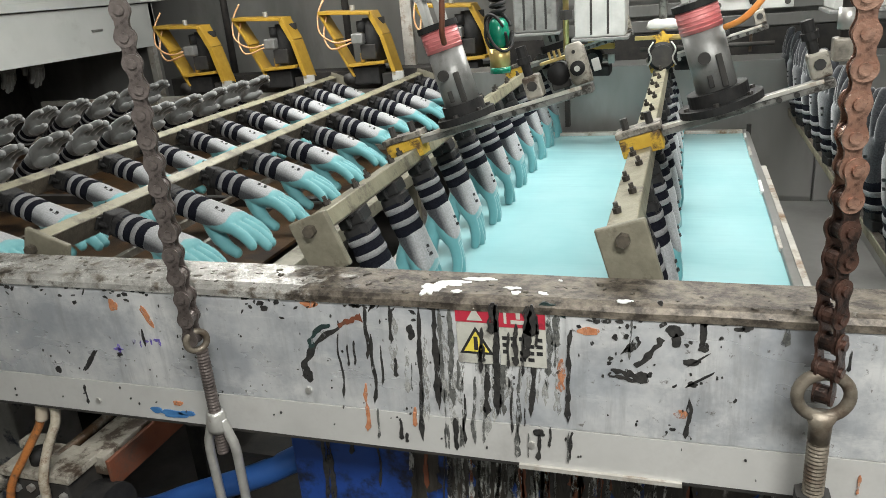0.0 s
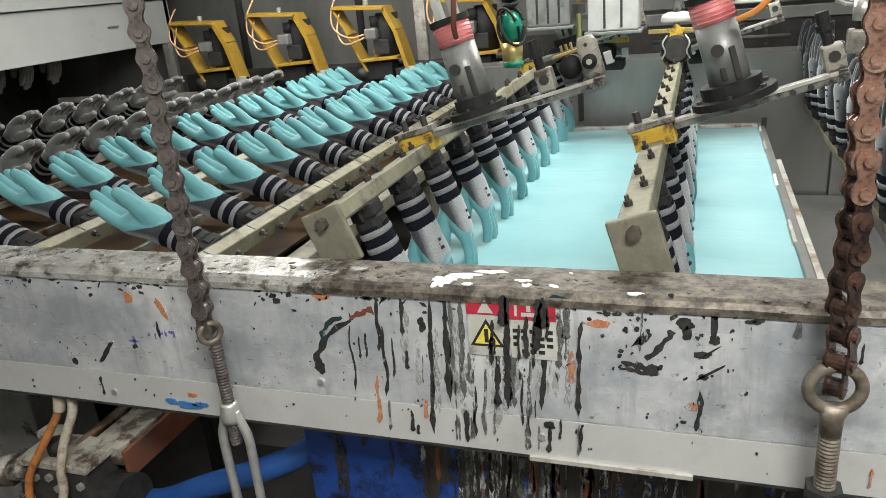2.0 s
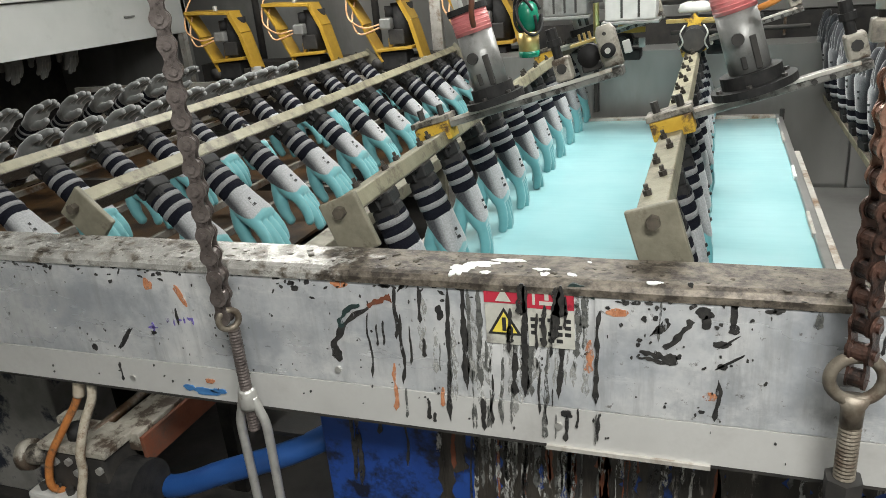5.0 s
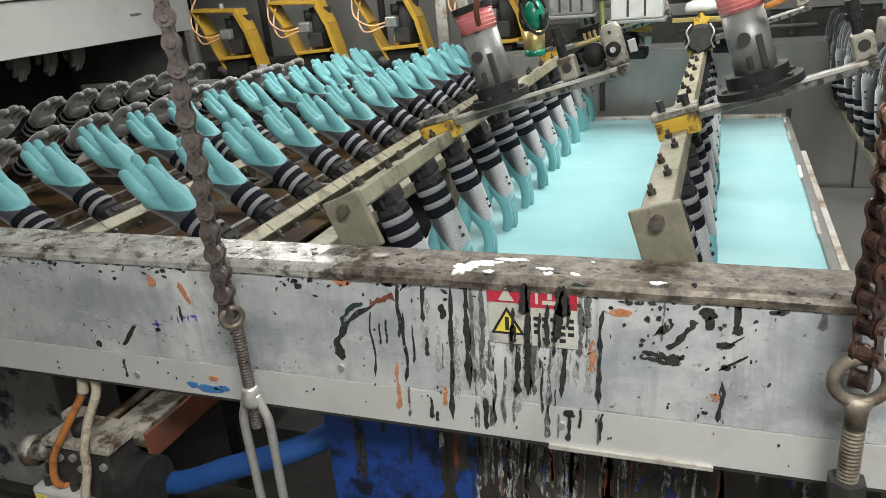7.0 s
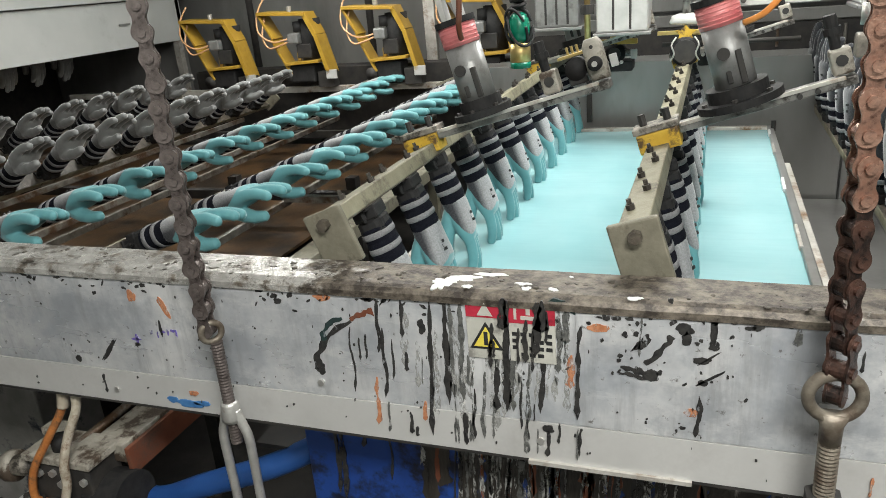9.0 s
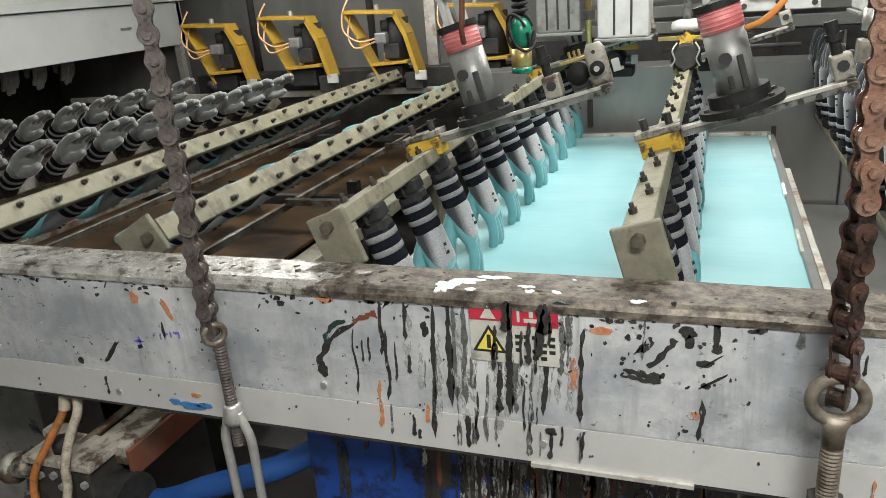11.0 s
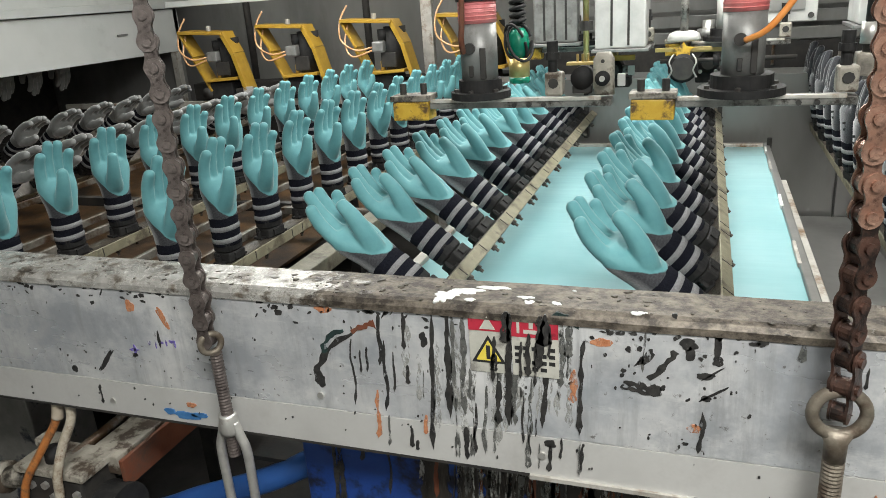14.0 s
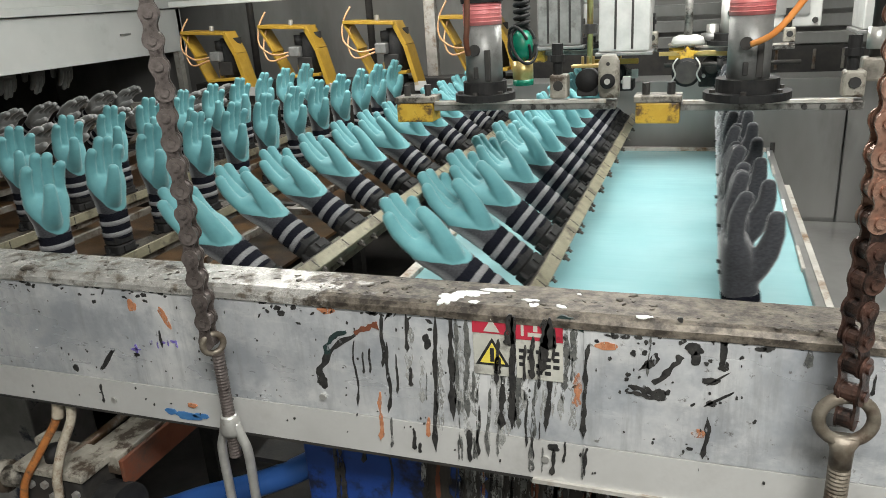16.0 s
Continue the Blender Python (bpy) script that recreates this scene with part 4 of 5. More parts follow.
first = bracket_valve(-2.55)
for x in (-2.07, -1.59, -1.09):
    copy_thing(first, pose(x, 2.5, 0.99))


# ---- dipping arms with air cylinders ----
def dip_arm(px, py, pz, length, cyl, label, barrel="alu", band="pink", box_x=0.0, link=False, disc=0.082):
    """A cross bar that swings about its far end, with an upright air cylinder and a yellow clamp."""
    a = thing("dipping_press", label, "press", pose(px, py, pz), "dipping presses")
    part("cross_bar", boxes((-length + 0.067, 0.02, -0.022, 0.022, -0.010, 0.008), bevel=0.003), "arm_steel", a)
    part("edge_strip", boxes((-length + 0.072, 0.0, -0.026, -0.022, 0.004, 0.012), bevel=0.001), "rail", a)
    c = part("cylinder", rods(((-cyl, 0, 0.05), (-cyl, 0, 0.17), 0.040), seg=28), barrel, a, "aluminium air cylinder", True)
    part("band", rods(((-cyl, 0, 0.17), (-cyl, 0, 0.215), 0.041), seg=28), band, c, "band round the cylinder", True)
    for i in range(5):
        part("groove", rods(((-cyl, 0, 0.176 + 0.008 * i), (-cyl, 0, 0.1785 + 0.008 * i), 0.0418), seg=28), band, c, smooth=True)
    part("cap", rods(((-cyl, 0, 0.215), (-cyl, 0, 0.228), 0.045), seg=28), "black", c)
    part("port", rods(((-cyl - 0.008, -0.030, 0.12), (-cyl - 0.008, -0.048, 0.12), 0.012)), "dark", c)
    part("slot", boxes((-cyl + 0.012, -cyl + 0.024, -0.041, -0.03, 0.055, 0.12), bevel=0.002), "dark", c)
    part("slot", boxes((-cyl - 0.012, -cyl - 0.002, -0.043, -0.03, 0.06, 0.085), bevel=0.002), "dark", c)
    part("clevis", boxes((-cyl - 0.024, -cyl - 0.010, -0.016, 0.016, 0.228, 0.285), (-cyl + 0.010, -cyl + 0.024, -0.016, 0.016, 0.228, 0.285), (-cyl - 0.026, -cyl + 0.026, -0.018, 0.018, 0.282, 0.305), bevel=0.002), "white", c, "pale steel clevis")
    part("rod", rods(((-cyl, 0, 0.300), (-cyl, 0, 0.50), 0.017), seg=20), "white", c, "pale piston rod", True)
    f = part("flange", rods(((-cyl, 0, 0.012), (-cyl, 0, 0.027), disc), seg=32), "black", a, "black round flange")
    part("collar", rods(((-cyl, 0, 0.027), (-cyl, 0, 0.052), disc * 0.72), seg=28), "black", f)
    for k in range(6):
        t = k * math.pi / 3 + 0.4
        part("flange_bolt", rods(((-cyl + (disc - 0.012) * math.cos(t), (disc - 0.012) * math.sin(t), 0.025), (-cyl + (disc - 0.012) * math.cos(t), (disc - 0.012) * math.sin(t), 0.033), 0.006), seg=6), "dark", f)
    q = part("bracket", boxes((box_x - 0.019, box_x + 0.019, -0.018, 0.018, 0.0125, 0.062), bevel=0.005), "gear_pale", a, "scratched steel bracket")
    part("bracket_bolt", rods(((box_x, -0.021, 0.040), (box_x, -0.017, 0.040), 0.011), seg=8), "dark", q)
    part("spool", rods(((box_x - 0.004, 0, 0.062), (box_x - 0.004, 0, 0.088), 0.010), ((box_x - 0.004, 0, 0.088), (box_x - 0.004, 0, 0.102), 0.016), ((box_x - 0.004, 0, 0.102), (box_x - 0.004, 0, 0.125), 0.012)), "black", q, "dark threaded spool")
    if link:
        w = part("link_block", loft(bmesh.new(), [(0.005, 0, 0.013, 0.020, 0.016), (0.003, 0, 0.03, 0.022, 0.018), (0.003, 0, 0.085, 0.021, 0.018), (0.003, 0, 0.098, 0.014, 0.014)], 20, 3.5), "gear_pale", a, "scratched aluminium link block", True)
        part("roller", rods(((0.003, -0.030, 0.048), (0.003, -0.017, 0.048), 0.015), seg=18), "black", w, "black roller", True)
        part("roller_pin", rods(((0.003, -0.033, 0.048), (0.003, -0.029, 0.048), 0.006), seg=10), "zinc", w)
        part("top_screw", rods(((0.003, -0.020, 0.082), (0.003, -0.017, 0.082), 0.004), seg=8), "dark", w)
        part("white_tag", boxes((0.032, 0.048, -0.016, -0.010, 0.03, 0.056), bevel=0.002), "white", a, "small white tag")
        part("valve_body", rods(((-0.045, 0.012, 0.045), (-0.045, 0.05, 0.045), 0.024), seg=18), "black", a, "round black valve body", True)
        part("valve_neck", boxes((-0.066, -0.024, 0.014, 0.045, 0.0125, 0.03), bevel=0.003), "dark", a)
        part("valve_plate", boxes((-0.078, -0.012, 0.014, 0.04, 0.072, 0.078), bevel=0.001), "brass", a, "tarnished brass plate")
        for dx in (-0.056, -0.045, -0.034):
            part("prong", rods(((dx, 0.03, 0.078), (dx, 0.03, 0.094), 0.003), seg=8), "brass", a)
    for i in range(4):
        x = -0.05 - 0.032 * i - (0.07 if link else 0)
        if abs(x + cyl) > disc:
            part("bar_screw", rods(((x, -0.022, -0.003), (x, -0.029, -0.003), 0.0055), seg=8), "dark", a)
    k = part("clamp", boxes((-length - 0.02, -length + 0.066, -0.028, 0.028, -0.034, 0.0085), bevel=0.003), "yellow_worn", a, "yellow clamp block")
    part("clamp_plate", boxes((-length - 0.024, -length + 0.07, -0.031, 0.031, 0.009, 0.022), bevel=0.002), "grime", k)
    for x in (-length - 0.002, -length + 0.048):
        part("clamp_bolt", rods(((x, 0, 0.02), (x, 0, 0.046), 0.008), seg=8), "dark", k)
    return a


ARM_L = dip_arm(-0.195, 0.65, 1.145, 0.448, 0.265, "steel dipping arm with pink-banded air cylinder and yellow clamp", box_x=-0.10, link=True, disc=0.066)
ARM_R = dip_arm(0.26, 0.65, 1.140, 0.375, 0.185, "steel dipping arm with pink-banded air cylinder and yellow clamp")
ARM_LF = dip_arm(-0.195, 1.95, 1.145, 0.46, 0.265, "far dipping arm with a pale air cylinder", "white", "white")
ARM_RF = dip_arm(0.26, 1.95, 1.140, 0.375, 0.185, "far dipping arm with a pale air cylinder", "white", "white")


def hose(name, pts, r, material, label):
    bm = bmesh.new()
    return tagged(part(name, tube(bm, pts, r), material, smooth=True), label, "hose")


hose("air_hose", [(0.075, 0.585, 1.26), (0.11, 0.56, 1.28), (0.15, 0.56, 1.33), (0.19, 0.57, 1.40), (0.21, 0.58, 1.7)], 0.006, "orange", "orange air hose leading up from the cylinder")
hose("air_hose", [(-0.475, 0.585, 1.26), (-0.47, 0.56, 1.29), (-0.465, 0.56, 1.36), (-0.46, 0.58, 1.7)], 0.006, "rust", "brownish orange air hose leading up from the cylinder")


# ---- boxes, regulator and rods above the tank ----
def regulator():
    g = thing("air_regulator", "green bowl air regulator hanging on a black coiled hose", "regulator", pose(-0.575, 1.5, 1.13))
    part("bowl", loft(bmesh.new(), [(0, 0, 0.03, 0.02, 0.02), (0, 0, 0.042, 0.032, 0.032), (0, 0, 0.072, 0.037, 0.037), (0, 0, 0.105, 0.033, 0.033), (0, 0, 0.125, 0.02, 0.02)]), "green", g, "green plastic bowl", True)
    part("neck", rods(((0, 0, -0.03), (0, 0, 0.03), 0.034), seg=24), "brass", g, "brass collar", True)
    part("foot", rods(((0, 0, -0.05), (0, 0, -0.03), 0.034), seg=24), "green", g, smooth=True)
    bm = bmesh.new()
    for k in range(3):
        lean = radians((-32, 8, 40)[k])
        pts = [Matrix.Rotation(lean, 3, "Z") @ Vector((0.043 * math.cos(a), 0.043 * math.sin(a) * math.sin(lean) - 0.012, 0.08 + 0.058 * math.sin(a))) for a in (0.3 + j * 0.6 for j in range(11))]
        tube(bm, pts, 0.0048, 8)
    part("guard", bm, "black", g, "black wire guard", True)
    bm = bmesh.new()
    tube(bm, [(0.022 * math.cos(j * 1.05), 0.022 * math.sin(j * 1.05), 0.13 + 0.0035 * j) for j in range(130)], 0.007, 6)
    part("coiled_hose", bm, "black", g, smooth=True)
    part("supply_hose", rods(((0.0, 0, 0.58), (0, 0, 1.87), 0.01)), "black", g, smooth=True)


regulator()


def housing(name, label, x0, x1, y0, y1, z0, z1, material="white", slots=2):
    h = thing(name, label, "machine box")
    part("body", boxes((x0, x1, y0, y1, z0, z1), bevel=0.006), material, h)
    for k in range(slots):
        x = x0 + (x1 - x0) * (k + 1) / (slots + 1)
        part("groove", boxes((x - 0.004, x + 0.004, y0 - 0.002, y0 + 0.002, z0 + 0.01, z1 - 0.01)), "dark", h)
    part("bottom_flange", boxes((x0 - 0.012, x1 + 0.012, y0 - 0.008, y1 + 0.008, z0 - 0.012, z0 - 0.001), bevel=0.002), "alu", h)
    return h


housing("actuator_box", "pale grey ribbed actuator housing with dark grooves", -0.60, -0.44, 1.85, 2.0, 1.175, 3.0, "alu", 3)
housing("actuator_box", "white actuator housing with scratched edges", -0.37, -0.195, 1.80, 2.0, 1.150, 3.0, "white", 2)
housing("actuator_box", "white actuator housing beside the hoist chain", 0.44, 0.66, 1.7, 1.9, 1.20, 3.0, "white", 2)


def fittings(owner, x, y, z):
    """A round black valve body with side caps, screws and brass prongs."""
    part("body", rods(((x, y - 0.03, z), (x, y + 0.06, z), 0.038), seg=20), "black", owner, "round black valve body", True)
    part("face", rods(((x, y - 0.036, z), (x, y - 0.031, z), 0.024), seg=18), "dark", owner)
    for dx in (-0.055, 0.055):
        part("side_cap", rods(((x + dx * 0.6, y, z), (x + dx, y, z), 0.014), seg=12), "arm_steel", owner, smooth=True)
        part("screw", rods(((x + dx * 0.5, y - 0.045, z - 0.03), (x + dx * 0.5, y - 0.03, z - 0.03), 0.007), seg=8), "zinc", owner)
    for dx in (-0.016, 0.0, 0.016):
        part("prong", rods(((x + dx, y, z + 0.055), (x + dx, y, z + 0.085), 0.004), seg=8), "brass", owner)
    part("tag", boxes((x + 0.06, x + 0.085, y - 0.03, y - 0.02, z - 0.02, z + 0.015), bevel=0.002), "white", owner)


def frame_plate():
    p = thing("mounting_plate", "white mounting plate with round bolt holes", "plate")
    part("plate", boxes((0.10, 0.36, 1.98, 2.0, 1.20, 1.6), bevel=0.003), "white", p)
    part("opening", boxes((0.13, 0.32, 1.974, 1.979, 1.24, 1.6)), "wall_steel", p)
    for z in (1.22, 1.42):
        part("bolt", rods(((0.34, 1.975, z), (0.34, 1.98, z), 0.010), seg=10), "dark", p)
        part("bolt", rods(((0.115, 1.975, z), (0.115, 1.98, z), 0.010), seg=10), "dark", p)
    r = thing("tie_rod", "dark steel tie rod with a coupling", "rod")
    part("rod", rods(((-0.15, 1.9, 1.09), (0.30, 1.9, 1.09), 0.008)), "dark", r, smooth=True)
    part("coupling", rods(((-0.07, 1.9, 1.09), (-0.03, 1.9, 1.09), 0.02)), "black", r, smooth=True)
    part("coupling", rods(((0.03, 1.9, 1.09), (0.05, 1.9, 1.09), 0.02)), "black", r, smooth=True)
    s = thing("valve_block", "small valve block with yellow plate and black base", "valve")
    part("base", boxes((-0.40, -0.27, 2.05, 2.15, 0.98, 1.02), bevel=0.006), "black", s)
    fittings(s, -0.335, 2.06, 1.05)
    part("plate", boxes((-0.42, -0.25, 2.03, 2.05, 1.085, 1.105), bevel=0.002), "yellow", s)
    part("tap", rods(((-0.335, 2.04, 1.105), (-0.335, 2.04, 1.15), 0.012)), "brass", s)
    t = thing("valve_block", "small valve block with brass fittings and black base", "valve")
    part("base", boxes((-0.03, 0.06, 2.05, 2.15, 0.99, 1.03), bevel=0.006), "black", t)
    fittings(t, 0.015, 2.06, 1.065)
    part("plate", boxes((-0.05, 0.08, 2.03, 2.05, 1.105, 1.125), bevel=0.002), "brass", t)
    part("tap", rods(((0.01, 2.0, 1.13), (0.01, 2.0, 1.22), 0.022)), "zinc", t, smooth=True)
    part("tap_head", rods(((0.01, 2.0, 1.16), (0.01, 2.0, 1.19), 0.04)), "alu", t, smooth=True)
    w = thing("pump_head", "dark pump head with a star-shaped yellow plate and a pale cap", "pump", pose(-0.09, 0.115, -0.045))
    part("body", rods(((0.02, 1.72, 1.115), (0.02, 1.78, 1.115), 0.050), seg=22), "black", w, smooth=True)
    part("face_ring", rods(((0.02, 1.712, 1.115), (0.02, 1.719, 1.115), 0.040), seg=22), "dark", w)
    star = bmesh.new()
    rim = [(0.02 + (0.040 if k % 2 == 0 else 0.022) * math.sin(k * math.pi / 5), 1.178 + (0.026 if k % 2 == 0 else 0.014) * math.cos(k * math.pi / 5)) for k in range(10)]
    skin(star, [[star.verts.new((px, y, pz)) for px, pz in rim] for y in (1.722, 1.730)])
    part("star_plate", star, "yellow_worn", w, "worn yellow star-shaped plate")
    part("cross_plate", boxes((-0.075, 0.115, 1.732, 1.742, 1.172, 1.186), bevel=0.001), "brass", w, "tarnished brass strip")
    part("cap", loft(bmesh.new(), [(0.02, 1.76, 1.205, 0.052, 0.03), (0.02, 1.76, 1.212, 0.058, 0.034), (0.02, 1.76, 1.232, 0.050, 0.030), (0.02, 1.76, 1.240, 0.030, 0.02)], 22, 2.6), "white", w, "pale worn cap", True)
    part("neck", rods(((0.02, 1.76, 1.165), (0.02, 1.76, 1.207), 0.012)), "zinc", w, smooth=True)
    part("stem", rods(((0.02, 1.76, 1.238), (0.02, 1.76, 1.40), 0.014)), "arm_steel", w, smooth=True)
    for dx in (-0.03, 0.03):
        part("wire", tube(bmesh.new(), [(0.02 + dx, 1.715, 1.165), (0.02 + dx * 1.5, 1.705, 1.14), (0.02 + dx * 1.2, 1.705, 1.11), (0.02 + dx * 1.6, 1.71, 1.085)], 0.003, 6), "zinc", w, "thin bright wire", True)
    u = thing("guide_rod", "thin brass guide rod with a dark head", "rod")
    part("rod", rods(((-0.37, 1.6, 1.1), (-0.37, 1.6, 3.0), 0.010)), "brass", u, smooth=True)
    part("head", rods(((-0.37, 1.6, 1.23), (-0.37, 1.6, 1.26), 0.022)), "dark", u)
    v = thing("guide_rod", "dark steel piston rod with a square clamp block beside the chain", "rod")
    part("rod", rods(((0.30, 0.70, 1.22), (0.30, 0.70, 3.0), 0.011)), "dark", v, smooth=True)
    part("coupling", rods(((0.30, 0.70, 1.235), (0.30, 0.70, 1.275), 0.017)), "zinc", v, smooth=True)
    part("block", boxes((0.278, 0.318, 0.68, 0.72, 1.175, 1.22), bevel=0.005), "grime", v)


frame_plate()


# ---- hoist chains in front of the beam ----
def chain_link(outer):
    """Two waisted plates a pitch long, with pin heads or rollers."""
    p, r, bm = 0.036, 0.0136, bmesh.new()
    off = 0.0125 if outer else 0.0092
    for s in (-1, 1):
        rim = []
        for side in (1, -1):
            for k in range(13):
                a = math.pi * (k / 12) * 1.2 - 0.1 * math.pi
                rim.append((side * r * math.cos(a), side * (p / 2 + r * math.sin(a))))
            rim.append((-side * r * 0.66, side * p * 0.10))
            rim.append((-side * r * 0.66, -side * p * 0.10))
        skin(bm, [[bm.verts.new((x, s * off + d, z)) for x, z in rim] for d in (-0.0017, 0.0017)])
    for z in (-p / 2, p / 2):
        rod(bm, (0, -off - 0.0055, z), (0, off + 0.0055, z), 0.0066 if outer else 0.0005, seg=12)
        if not outer:
            rod(bm, (0, -off, z), (0, off, z), 0.0120, seg=14)
    return bm


def chain(x, y, top, bottom, material, low, twist0, twist1, label):
    c = thing("hoist_chain", label, "chain", pose(x, y, bottom))
    inner = mesh_of("link", chain_link(False), material)
    outer = mesh_of("link", chain_link(True), material)
    low_inner, low_outer = mesh_of("link", chain_link(False), low), mesh_of("link", chain_link(True), low)
    n = int((top - bottom) / 0.036)
    for k in range(n):
        t = k / n
        part("link", (low_outer if k % 2 else low_inner) if k < 7 else outer if k % 2 else inner, "", c, at=pose(0.002 * math.sin(k * 1.3), 0, 0.018 + 0.036 * k, 0, 2.5 * math.sin(k * 2.1), twist1 + (twist0 - twist1) * min(1, t * 2.2) ** 0.8))
    return c


chain(-0.737, -0.05, 1.75, 0.878, "chain_dark", "chain_dark", 34, 8, "oily dark steel roller chain hanging in front of the beam")
chain(0.181, -0.05, 1.75, 0.868, "chain", "chain_low", -4, 66, "rusty steel roller chain hanging in front of the beam")


def threaded(bm, x, y, z0, z1, r):
    n = int((z1 - z0) / 0.0028)
    rows = [(x, y, z0 + (z1 - z0) * k / n, r * (1 if k % 2 else 0.9), r * (1 if k % 2 else 0.9)) for k in range(n + 1)]
    return loft(bm, rows, 16)


def ring(bm, x, y, z, R, r, turn):
    rings = []
    for k in range(28):
        a = 2 * math.pi * k / 28
        c = Vector((math.cos(a) * math.cos(turn), math.cos(a) * math.sin(turn), math.sin(a)))
        nrm = Vector((-math.sin(turn), math.cos(turn), 0))
        rings.append([bm.verts.new(Vector((x, y, z)) + c * R + r * (math.cos(b) * c + math.sin(b) * nrm)) for b in (2 * math.pi * j / 12 for j in range(12))])
    rings.append(rings[0])
    skin(bm, rings, caps=False)
    return bm


def eye_bolts():
    e = thing("eye_bolt", "tarnished forged eye bolt with a thick threaded shank", "eye bolt", pose(0.181, -0.05, 0))
    part("eye", ring(bmesh.new(), 0, 0, 0.866, 0.0305, 0.0080, 0.1), "eye_steel", e, smooth=True)
    part("neck", loft(bmesh.new(), [(0, 0, 0.80, 0.013, 0.013), (0, 0, 0.825, 0.014, 0.012), (0, 0, 0.842, 0.022, 0.010)]), "eye_steel", e, smooth=True)
    part("shank", threaded(bmesh.new(), 0, 0, 0.55, 0.80, 0.0135), "eye_steel", e, "worn thread")
    part("lock_nut", rods(((0, 0, 0.685), (0, 0, 0.72), 0.024), seg=6), "dark", e)
    part("lower_body", rods(((0, 0, 0.3), (0, 0, 0.686), 0.020), seg=14), "dark", e)
    t = thing("turnbuckle", "zinc plated open turnbuckle with threaded eye bolt", "turnbuckle", pose(-0.725, -0.05, 0))
    part("eye", ring(bmesh.new(), -0.006, 0, 0.872, 0.0165, 0.0055, 0.9), "eye_steel", t, smooth=True)
    part("shank", threaded(bmesh.new(), 0, 0, 0.66, 0.855, 0.0105), "chain_dark", t, "worn thread")
    part("collar", loft(bmesh.new(), [(0, 0, 0.705, 0.018, 0.016), (0, 0, 0.712, 0.0185, 0.0165), (0, 0, 0.738, 0.0150, 0.0150), (0, 0, 0.742, 0.0135, 0.0135)]), "zinc", t, smooth=True)
    bm = bmesh.new()
    tube(bm, [(-0.010, 0, 0.725), (-0.018, 0, 0.70), (-0.026, 0, 0.67), (-0.026, 0, 0.60), (-0.024, 0, 0.45)], 0.0082, 12)
    part("side_bar", bm, "zinc", t, smooth=True)
    bm = bmesh.new()
    tube(bm, [(0.010, 0, 0.725), (0.018, 0, 0.70), (0.026, 0, 0.67), (0.026, 0, 0.60), (0.024, 0, 0.45)], 0.0082, 12)
    part("side_bar", bm, "zinc", t, smooth=True)
    part("lower_collar", rods(((0, 0, 0.40), (0, 0, 0.45), 0.03)), "zinc", t)
    part("lower_shank", rods(((0, 0, 0.10), (0, 0, 0.40), 0.010)), "eye_steel", t)
    part("foot_plate", boxes((-0.06, 0.06, -0.06, 0.06, 0.0, 0.10), bevel=0.004), "dark", t)


eye_bolts()


# ---- below the beam ----
def blue_body():
    b = thing("tank_casing", "blue painted casing under the beam with black and grey runs", "casing")
    part("front", boxes((-0.69, 0.55, 0.10, 0.12, 0.1, 0.665), bevel=0.004), "blue", b)
    part("side", boxes((-0.69, -0.67, 0.122, 0.6, 0.1, 0.665), bevel=0.004), "blue", b)
    rr = random.Random(9)
    for i in range(96):
        x = rr.gauss(-0.22, 0.17)
        if -0.66 < x < 0.3:
            bm = bmesh.new()
            run(bm, x, 0.664 - rr.uniform(0, 0.06), rr.uniform(0.04, 0.26), rr.uniform(0.004, 0.016), 0.0972 if i % 2 else 0.0964)
            kind = ("paint_black", "paint_grey", "paint_wash", "caked", "paint_wash", "rust")[i % 6 if x > -0.45 else 0]
            part("paint_run", bm, kind, b, "dried paint run")
    for i in range(23):
        x = -0.43 + 0.031 * i + rr.uniform(-0.012, 0.012)
        bm = bmesh.new()
        run(bm, x, 0.664 - rr.uniform(0, 0.02), rr.uniform(0.14, 0.45), rr.uniform(0.03, 0.08), 0.0985 - 0.0004 * (i % 4))
        part("caked_run", bm, "caked", b, "wide run of dark caked latex")
    h = thing("suction_pipe", "thick blue plastic pipe curving down beside the casing", "pipe")
    part("pipe", tube(bmesh.new(), [(-0.692, 0.16, 0.515), (-0.80, 0.13, 0.465), (-0.95, 0.10, 0.415), (-1.10, 0.10, 0.35), (-1.30, 0.12, 0.32), (-1.45, 0.15, 0.1)], 0.026, 18), "hose_blue", h, smooth=True)


blue_body()


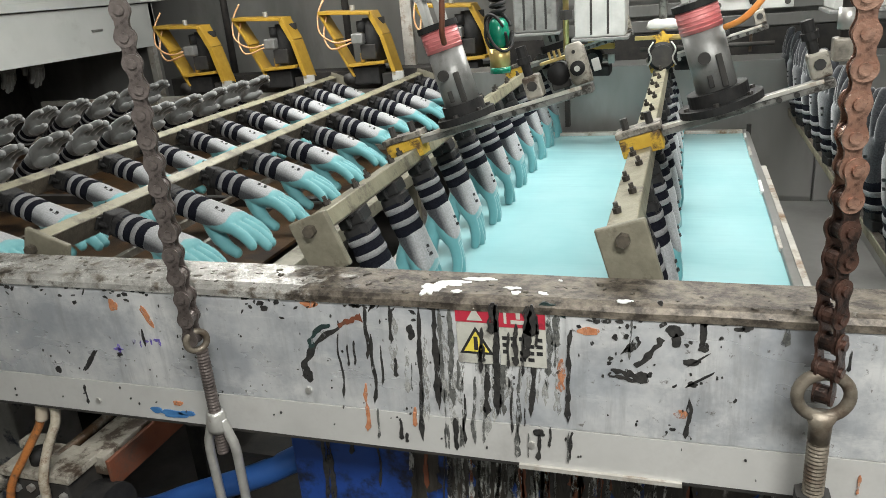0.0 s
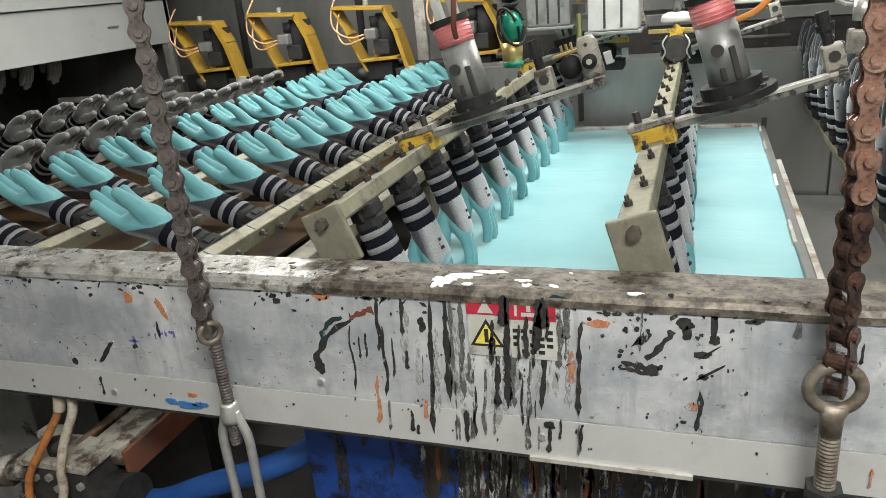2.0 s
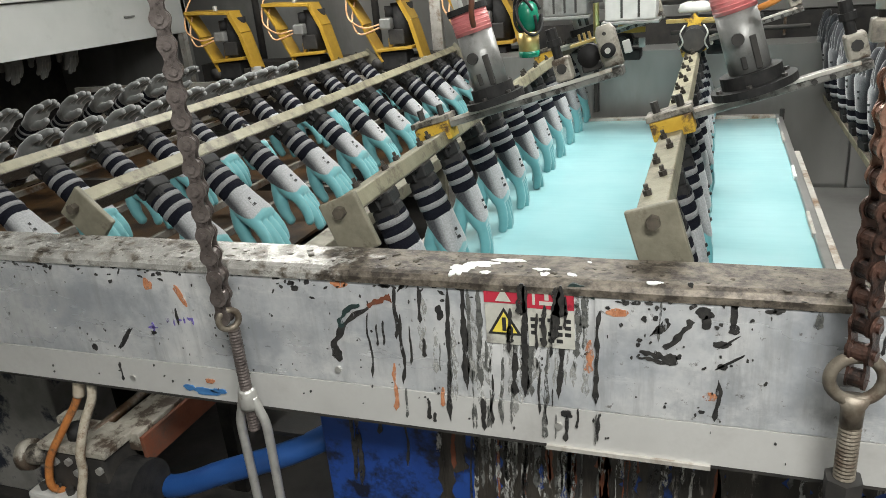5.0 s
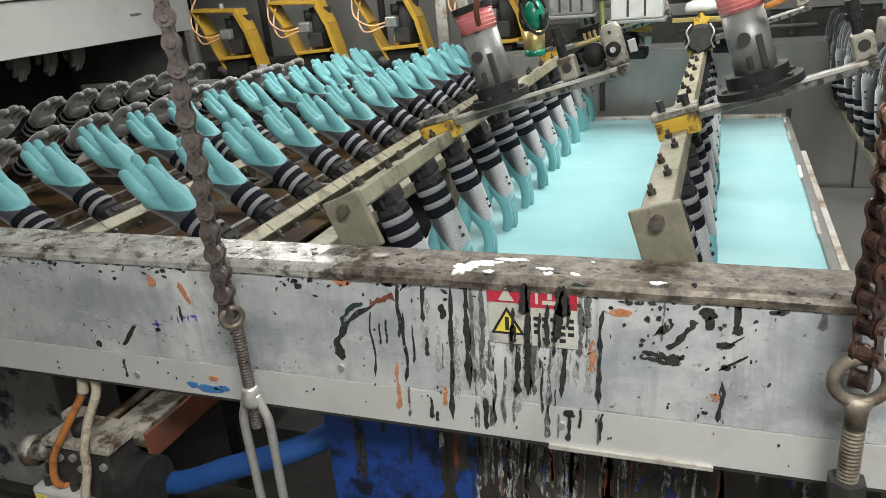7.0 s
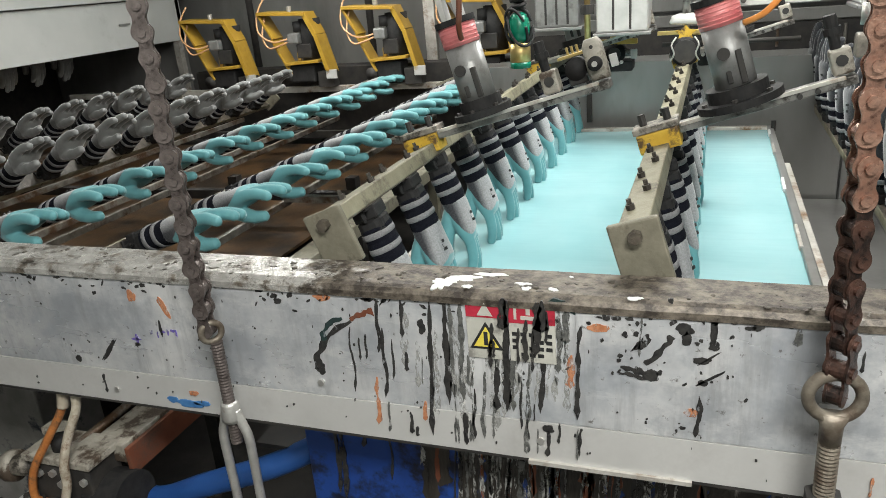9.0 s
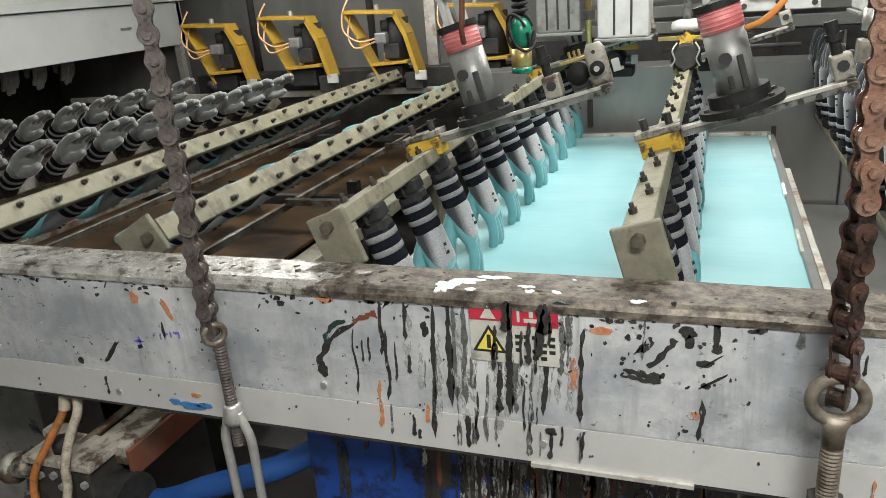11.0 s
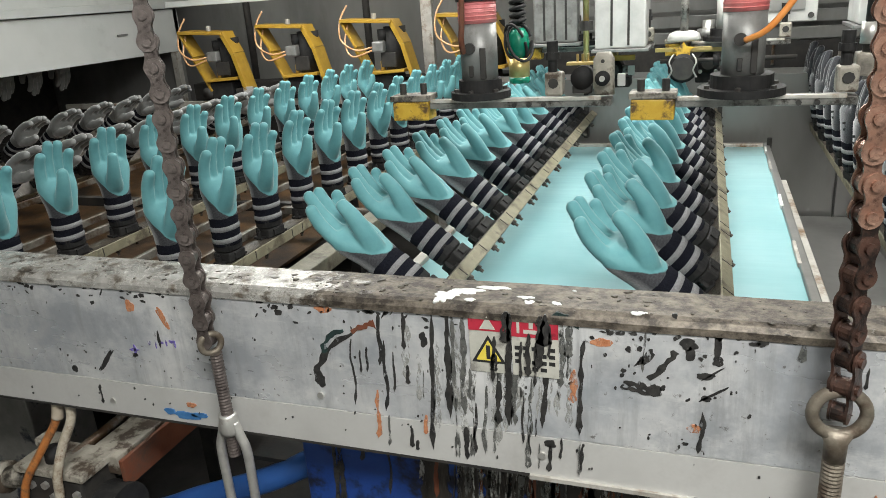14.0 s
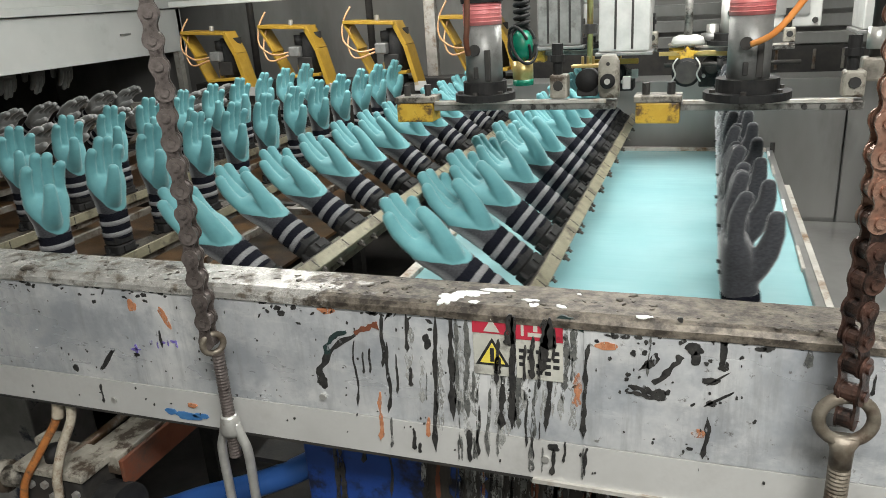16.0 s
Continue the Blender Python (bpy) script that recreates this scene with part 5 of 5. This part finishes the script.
def side_gear():
    g = thing("gear_unit", "greasy bearing block on a rusty steel channel with orange hoses", "machine part")
    part("channel", boxes((-1.222, -1.135, 0.075, 0.75, 0.455, 0.50), bevel=0.003), "gear_pale", g, "dirty pale steel channel")
    part("channel_side", boxes((-1.134, -1.124, 0.075, 0.75, 0.425, 0.492), bevel=0.002), "rust", g, "rust-red side plate")
    part("strut", rods(((-1.245, 0.06, 0.495), (-1.235, 0.8, 0.52), 0.011)), "rail_dark", g, smooth=True)
    part("top_plate", boxes((-1.34, -1.155, -0.005, 0.10, 0.486, 0.503), bevel=0.003), "gear_pale", g, "dirty pale top plate")
    part("bearing_housing", boxes((-1.33, -1.165, 0.0, 0.09, 0.36, 0.485), bevel=0.006), "dark", g)
    part("pale_block", boxes((-1.345, -1.28, 0.06, 0.10, 0.504, 0.525), bevel=0.005), "gear_pale", g)
    part("knob", rods(((-1.262, 0.035, 0.502), (-1.262, 0.035, 0.532), 0.019), seg=16), "black", g, smooth=True)
    part("motor", rods(((-1.20, 0.05, 0.385), (-1.11, 0.05, 0.385), 0.062), seg=24), "black", g)
    part("white_housing", boxes((-1.385, -1.245, -0.03, 0.09, 0.18, 0.385), bevel=0.008), "white", g, "scratched white housing")
    part("yellow_label", boxes((-1.375, -1.345, -0.0315, -0.029, 0.33, 0.37)), "sign_yellow", g)
    part("hose_sleeve", tube(bmesh.new(), [(-1.192, 0.02, 0.667), (-1.194, 0.02, 0.65), (-1.20, 0.018, 0.625)], 0.012, 8), "cream", g, "grey sleeve", True)
    part("cream_hose", tube(bmesh.new(), [(-1.160, 0.02, 0.667), (-1.162, 0.015, 0.627), (-1.185, -0.002, 0.57), (-1.198, -0.02, 0.51), (-1.205, -0.022, 0.46), (-1.215, -0.04, 0.38), (-1.22, -0.04, 0.2)], 0.0095, 8), "cream_strip", g, "frayed cream hose", True)
    part("orange_hose", tube(bmesh.new(), [(-1.196, 0.02, 0.645), (-1.21, 0.015, 0.61), (-1.245, 0.0, 0.555), (-1.285, -0.015, 0.495), (-1.305, -0.02, 0.45), (-1.312, -0.02, 0.405), (-1.30, 0.0, 0.38)], 0.0085, 8), "rust_hose", g, "worn orange hose", True)
    for x, z in ((-1.30, 0.46), (-1.262, 0.465), (-1.245, 0.44), (-1.18, 0.455), (-1.175, 0.385)):
        part("nut", rods(((x, -0.008, z), (x, 0.002, z), 0.009), seg=6), "zinc", g)
    for x in (-1.35, -1.31, -1.275):
        part("stud", rods(((x, -0.01, 0.385), (x, -0.01, 0.40), 0.009), seg=8), "dark", g)
    part("pipe_stub", rods(((-1.345, 0.03, 0.45), (-1.43, 0.02, 0.44), 0.024)), "grime", g, smooth=True)
    part("pipe_flange", rods(((-1.40, 0.024, 0.443), (-1.42, 0.021, 0.441), 0.036)), "gear_pale", g, smooth=True)
    part("lower_block", boxes((-1.45, -1.05, 0.0, 0.3, 0.0, 0.179), bevel=0.005), "dark", g)
    s = thing("side_column", "grey machine column with dark blue paint blotches under the beam", "column")
    part("column", boxes((-2.15, -1.66, 0.30, 0.50, 0.03, 0.595), bevel=0.006), "column", s)
    part("foot_plate", boxes((-2.18, -1.63, 0.27, 0.53, 0.0, 0.03), bevel=0.004), "dark", s)


side_gear()


# ---- what moves ----
TURN = ((0, -20), (0.3, -46), (0.6, -74), (0.9, -104), (1.2, -132), (1.5, -163), (1.65, -174), (1.8, -188), (2.1, -209), (2.4, -236), (2.7, -265), (3.0, -291), (3.3, -298), (3.6, -302), (3.8, -304), (3.9, -307), (4.0, -313), (4.1, -323), (4.2, -336),
        (4.4, -360), (4.8, -391), (5.2, -420), (5.6, -454), (5.9, -484), (6.1, -508), (6.3, -521), (6.45, -534), (6.6, -548), (6.9, -570), (7.2, -596), (7.5, -617), (7.8, -626), (8.1, -631), (8.4, -636), (8.5, -655), (8.6, -664), (8.7, -674), (8.8, -685), (8.9, -694), (9.0, -701), (9.1, -708), (9.2, -720),
        (9.6, -760), (10.1, -797), (10.6, -838), (11.0, -870), (11.3, -902), (11.5, -920), (11.7, -936), (11.9, -951), (12.1, -963), (12.3, -978), (12.5, -988), (12.8, -990))
STEP = ((15.0, 0), (15.1, -0.02), (15.2, -0.055), (15.3, -0.092), (15.4, -0.132), (15.5, -0.172), (15.6, -0.212), (15.7, -0.252), (15.8, -0.289), (15.9, -0.320), (16.0, -0.345))
# seconds, lift share (0 dipped, 1 raised), angle
RAISE = ((0, 0, -68), (11.9, 0, -68), (12.1, 0, -67), (12.3, 0.15, -63), (12.4, 0.35, -53), (12.5, 0.65, -41), (12.6, 0.85, -29), (12.7, 0.97, -18), (12.8, 1, -9), (12.9, 1, -1), (13.0, 1, 8), (13.1, 1, 28), (13.2, 1, 49), (13.3, 1, 67), (13.4, 1, 82), (13.5, 1, 94), (13.6, 1, 114), (13.8, 1, 137), (14.0, 1, 142), (14.9, 1, 142))


def stance(x, z, angle):
    return pose(x, 0, z, 0, 90 - angle, 0)


def motions():
    for r, x in ((RACK_A, -1.09), (RACK_B, -1.55)):
        walk(r, [(t, stance(x, AXIS, a)) for t, a in TURN] + [(t, stance(x + d, AXIS, -990)) for t, d in STEP])
    for r, x0, z0, x1, z1, da in ((RACK_L, -0.543, 0.885, -0.558, AXIS, -1), (RACK_R, -0.038, 0.880, -0.055, AXIS, -6)):
        walk(r, [(t, stance(x0 + (x1 - x0) * s, z0 + (z1 - z0) * s, a + da * (1 - s))) for t, s, a in RAISE] + [(t, stance(x1 + d, z1, 142)) for t, d in STEP])
    for r, x, a in ((RACK_N, 0.412, 99), (RACK_C, -2.12, 38), (RACK_D, -2.72, 38)):
        walk(r, [(0, stance(x, AXIS, a)), (14.9, stance(x, AXIS, a))] + [(t, stance(x + d, AXIS, a)) for t, d in STEP])
    for arm, x, y, z, down in ((ARM_L, -0.195, 0.65, 1.145, -15), (ARM_R, 0.26, 0.65, 1.140, -16), (ARM_LF, -0.195, 1.95, 1.145, -15), (ARM_RF, 0.26, 1.95, 1.140, -16)):
        walk(arm, [(t, pose(x, y, z, 0, down * s, 0)) for t, s in ((0, 1), (11.9, 1), (12.1, 1), (12.2, 0.9), (12.3, 0.6), (12.4, 0.25), (12.5, 0.03), (12.6, 0), (16.0, 0))])


motions()
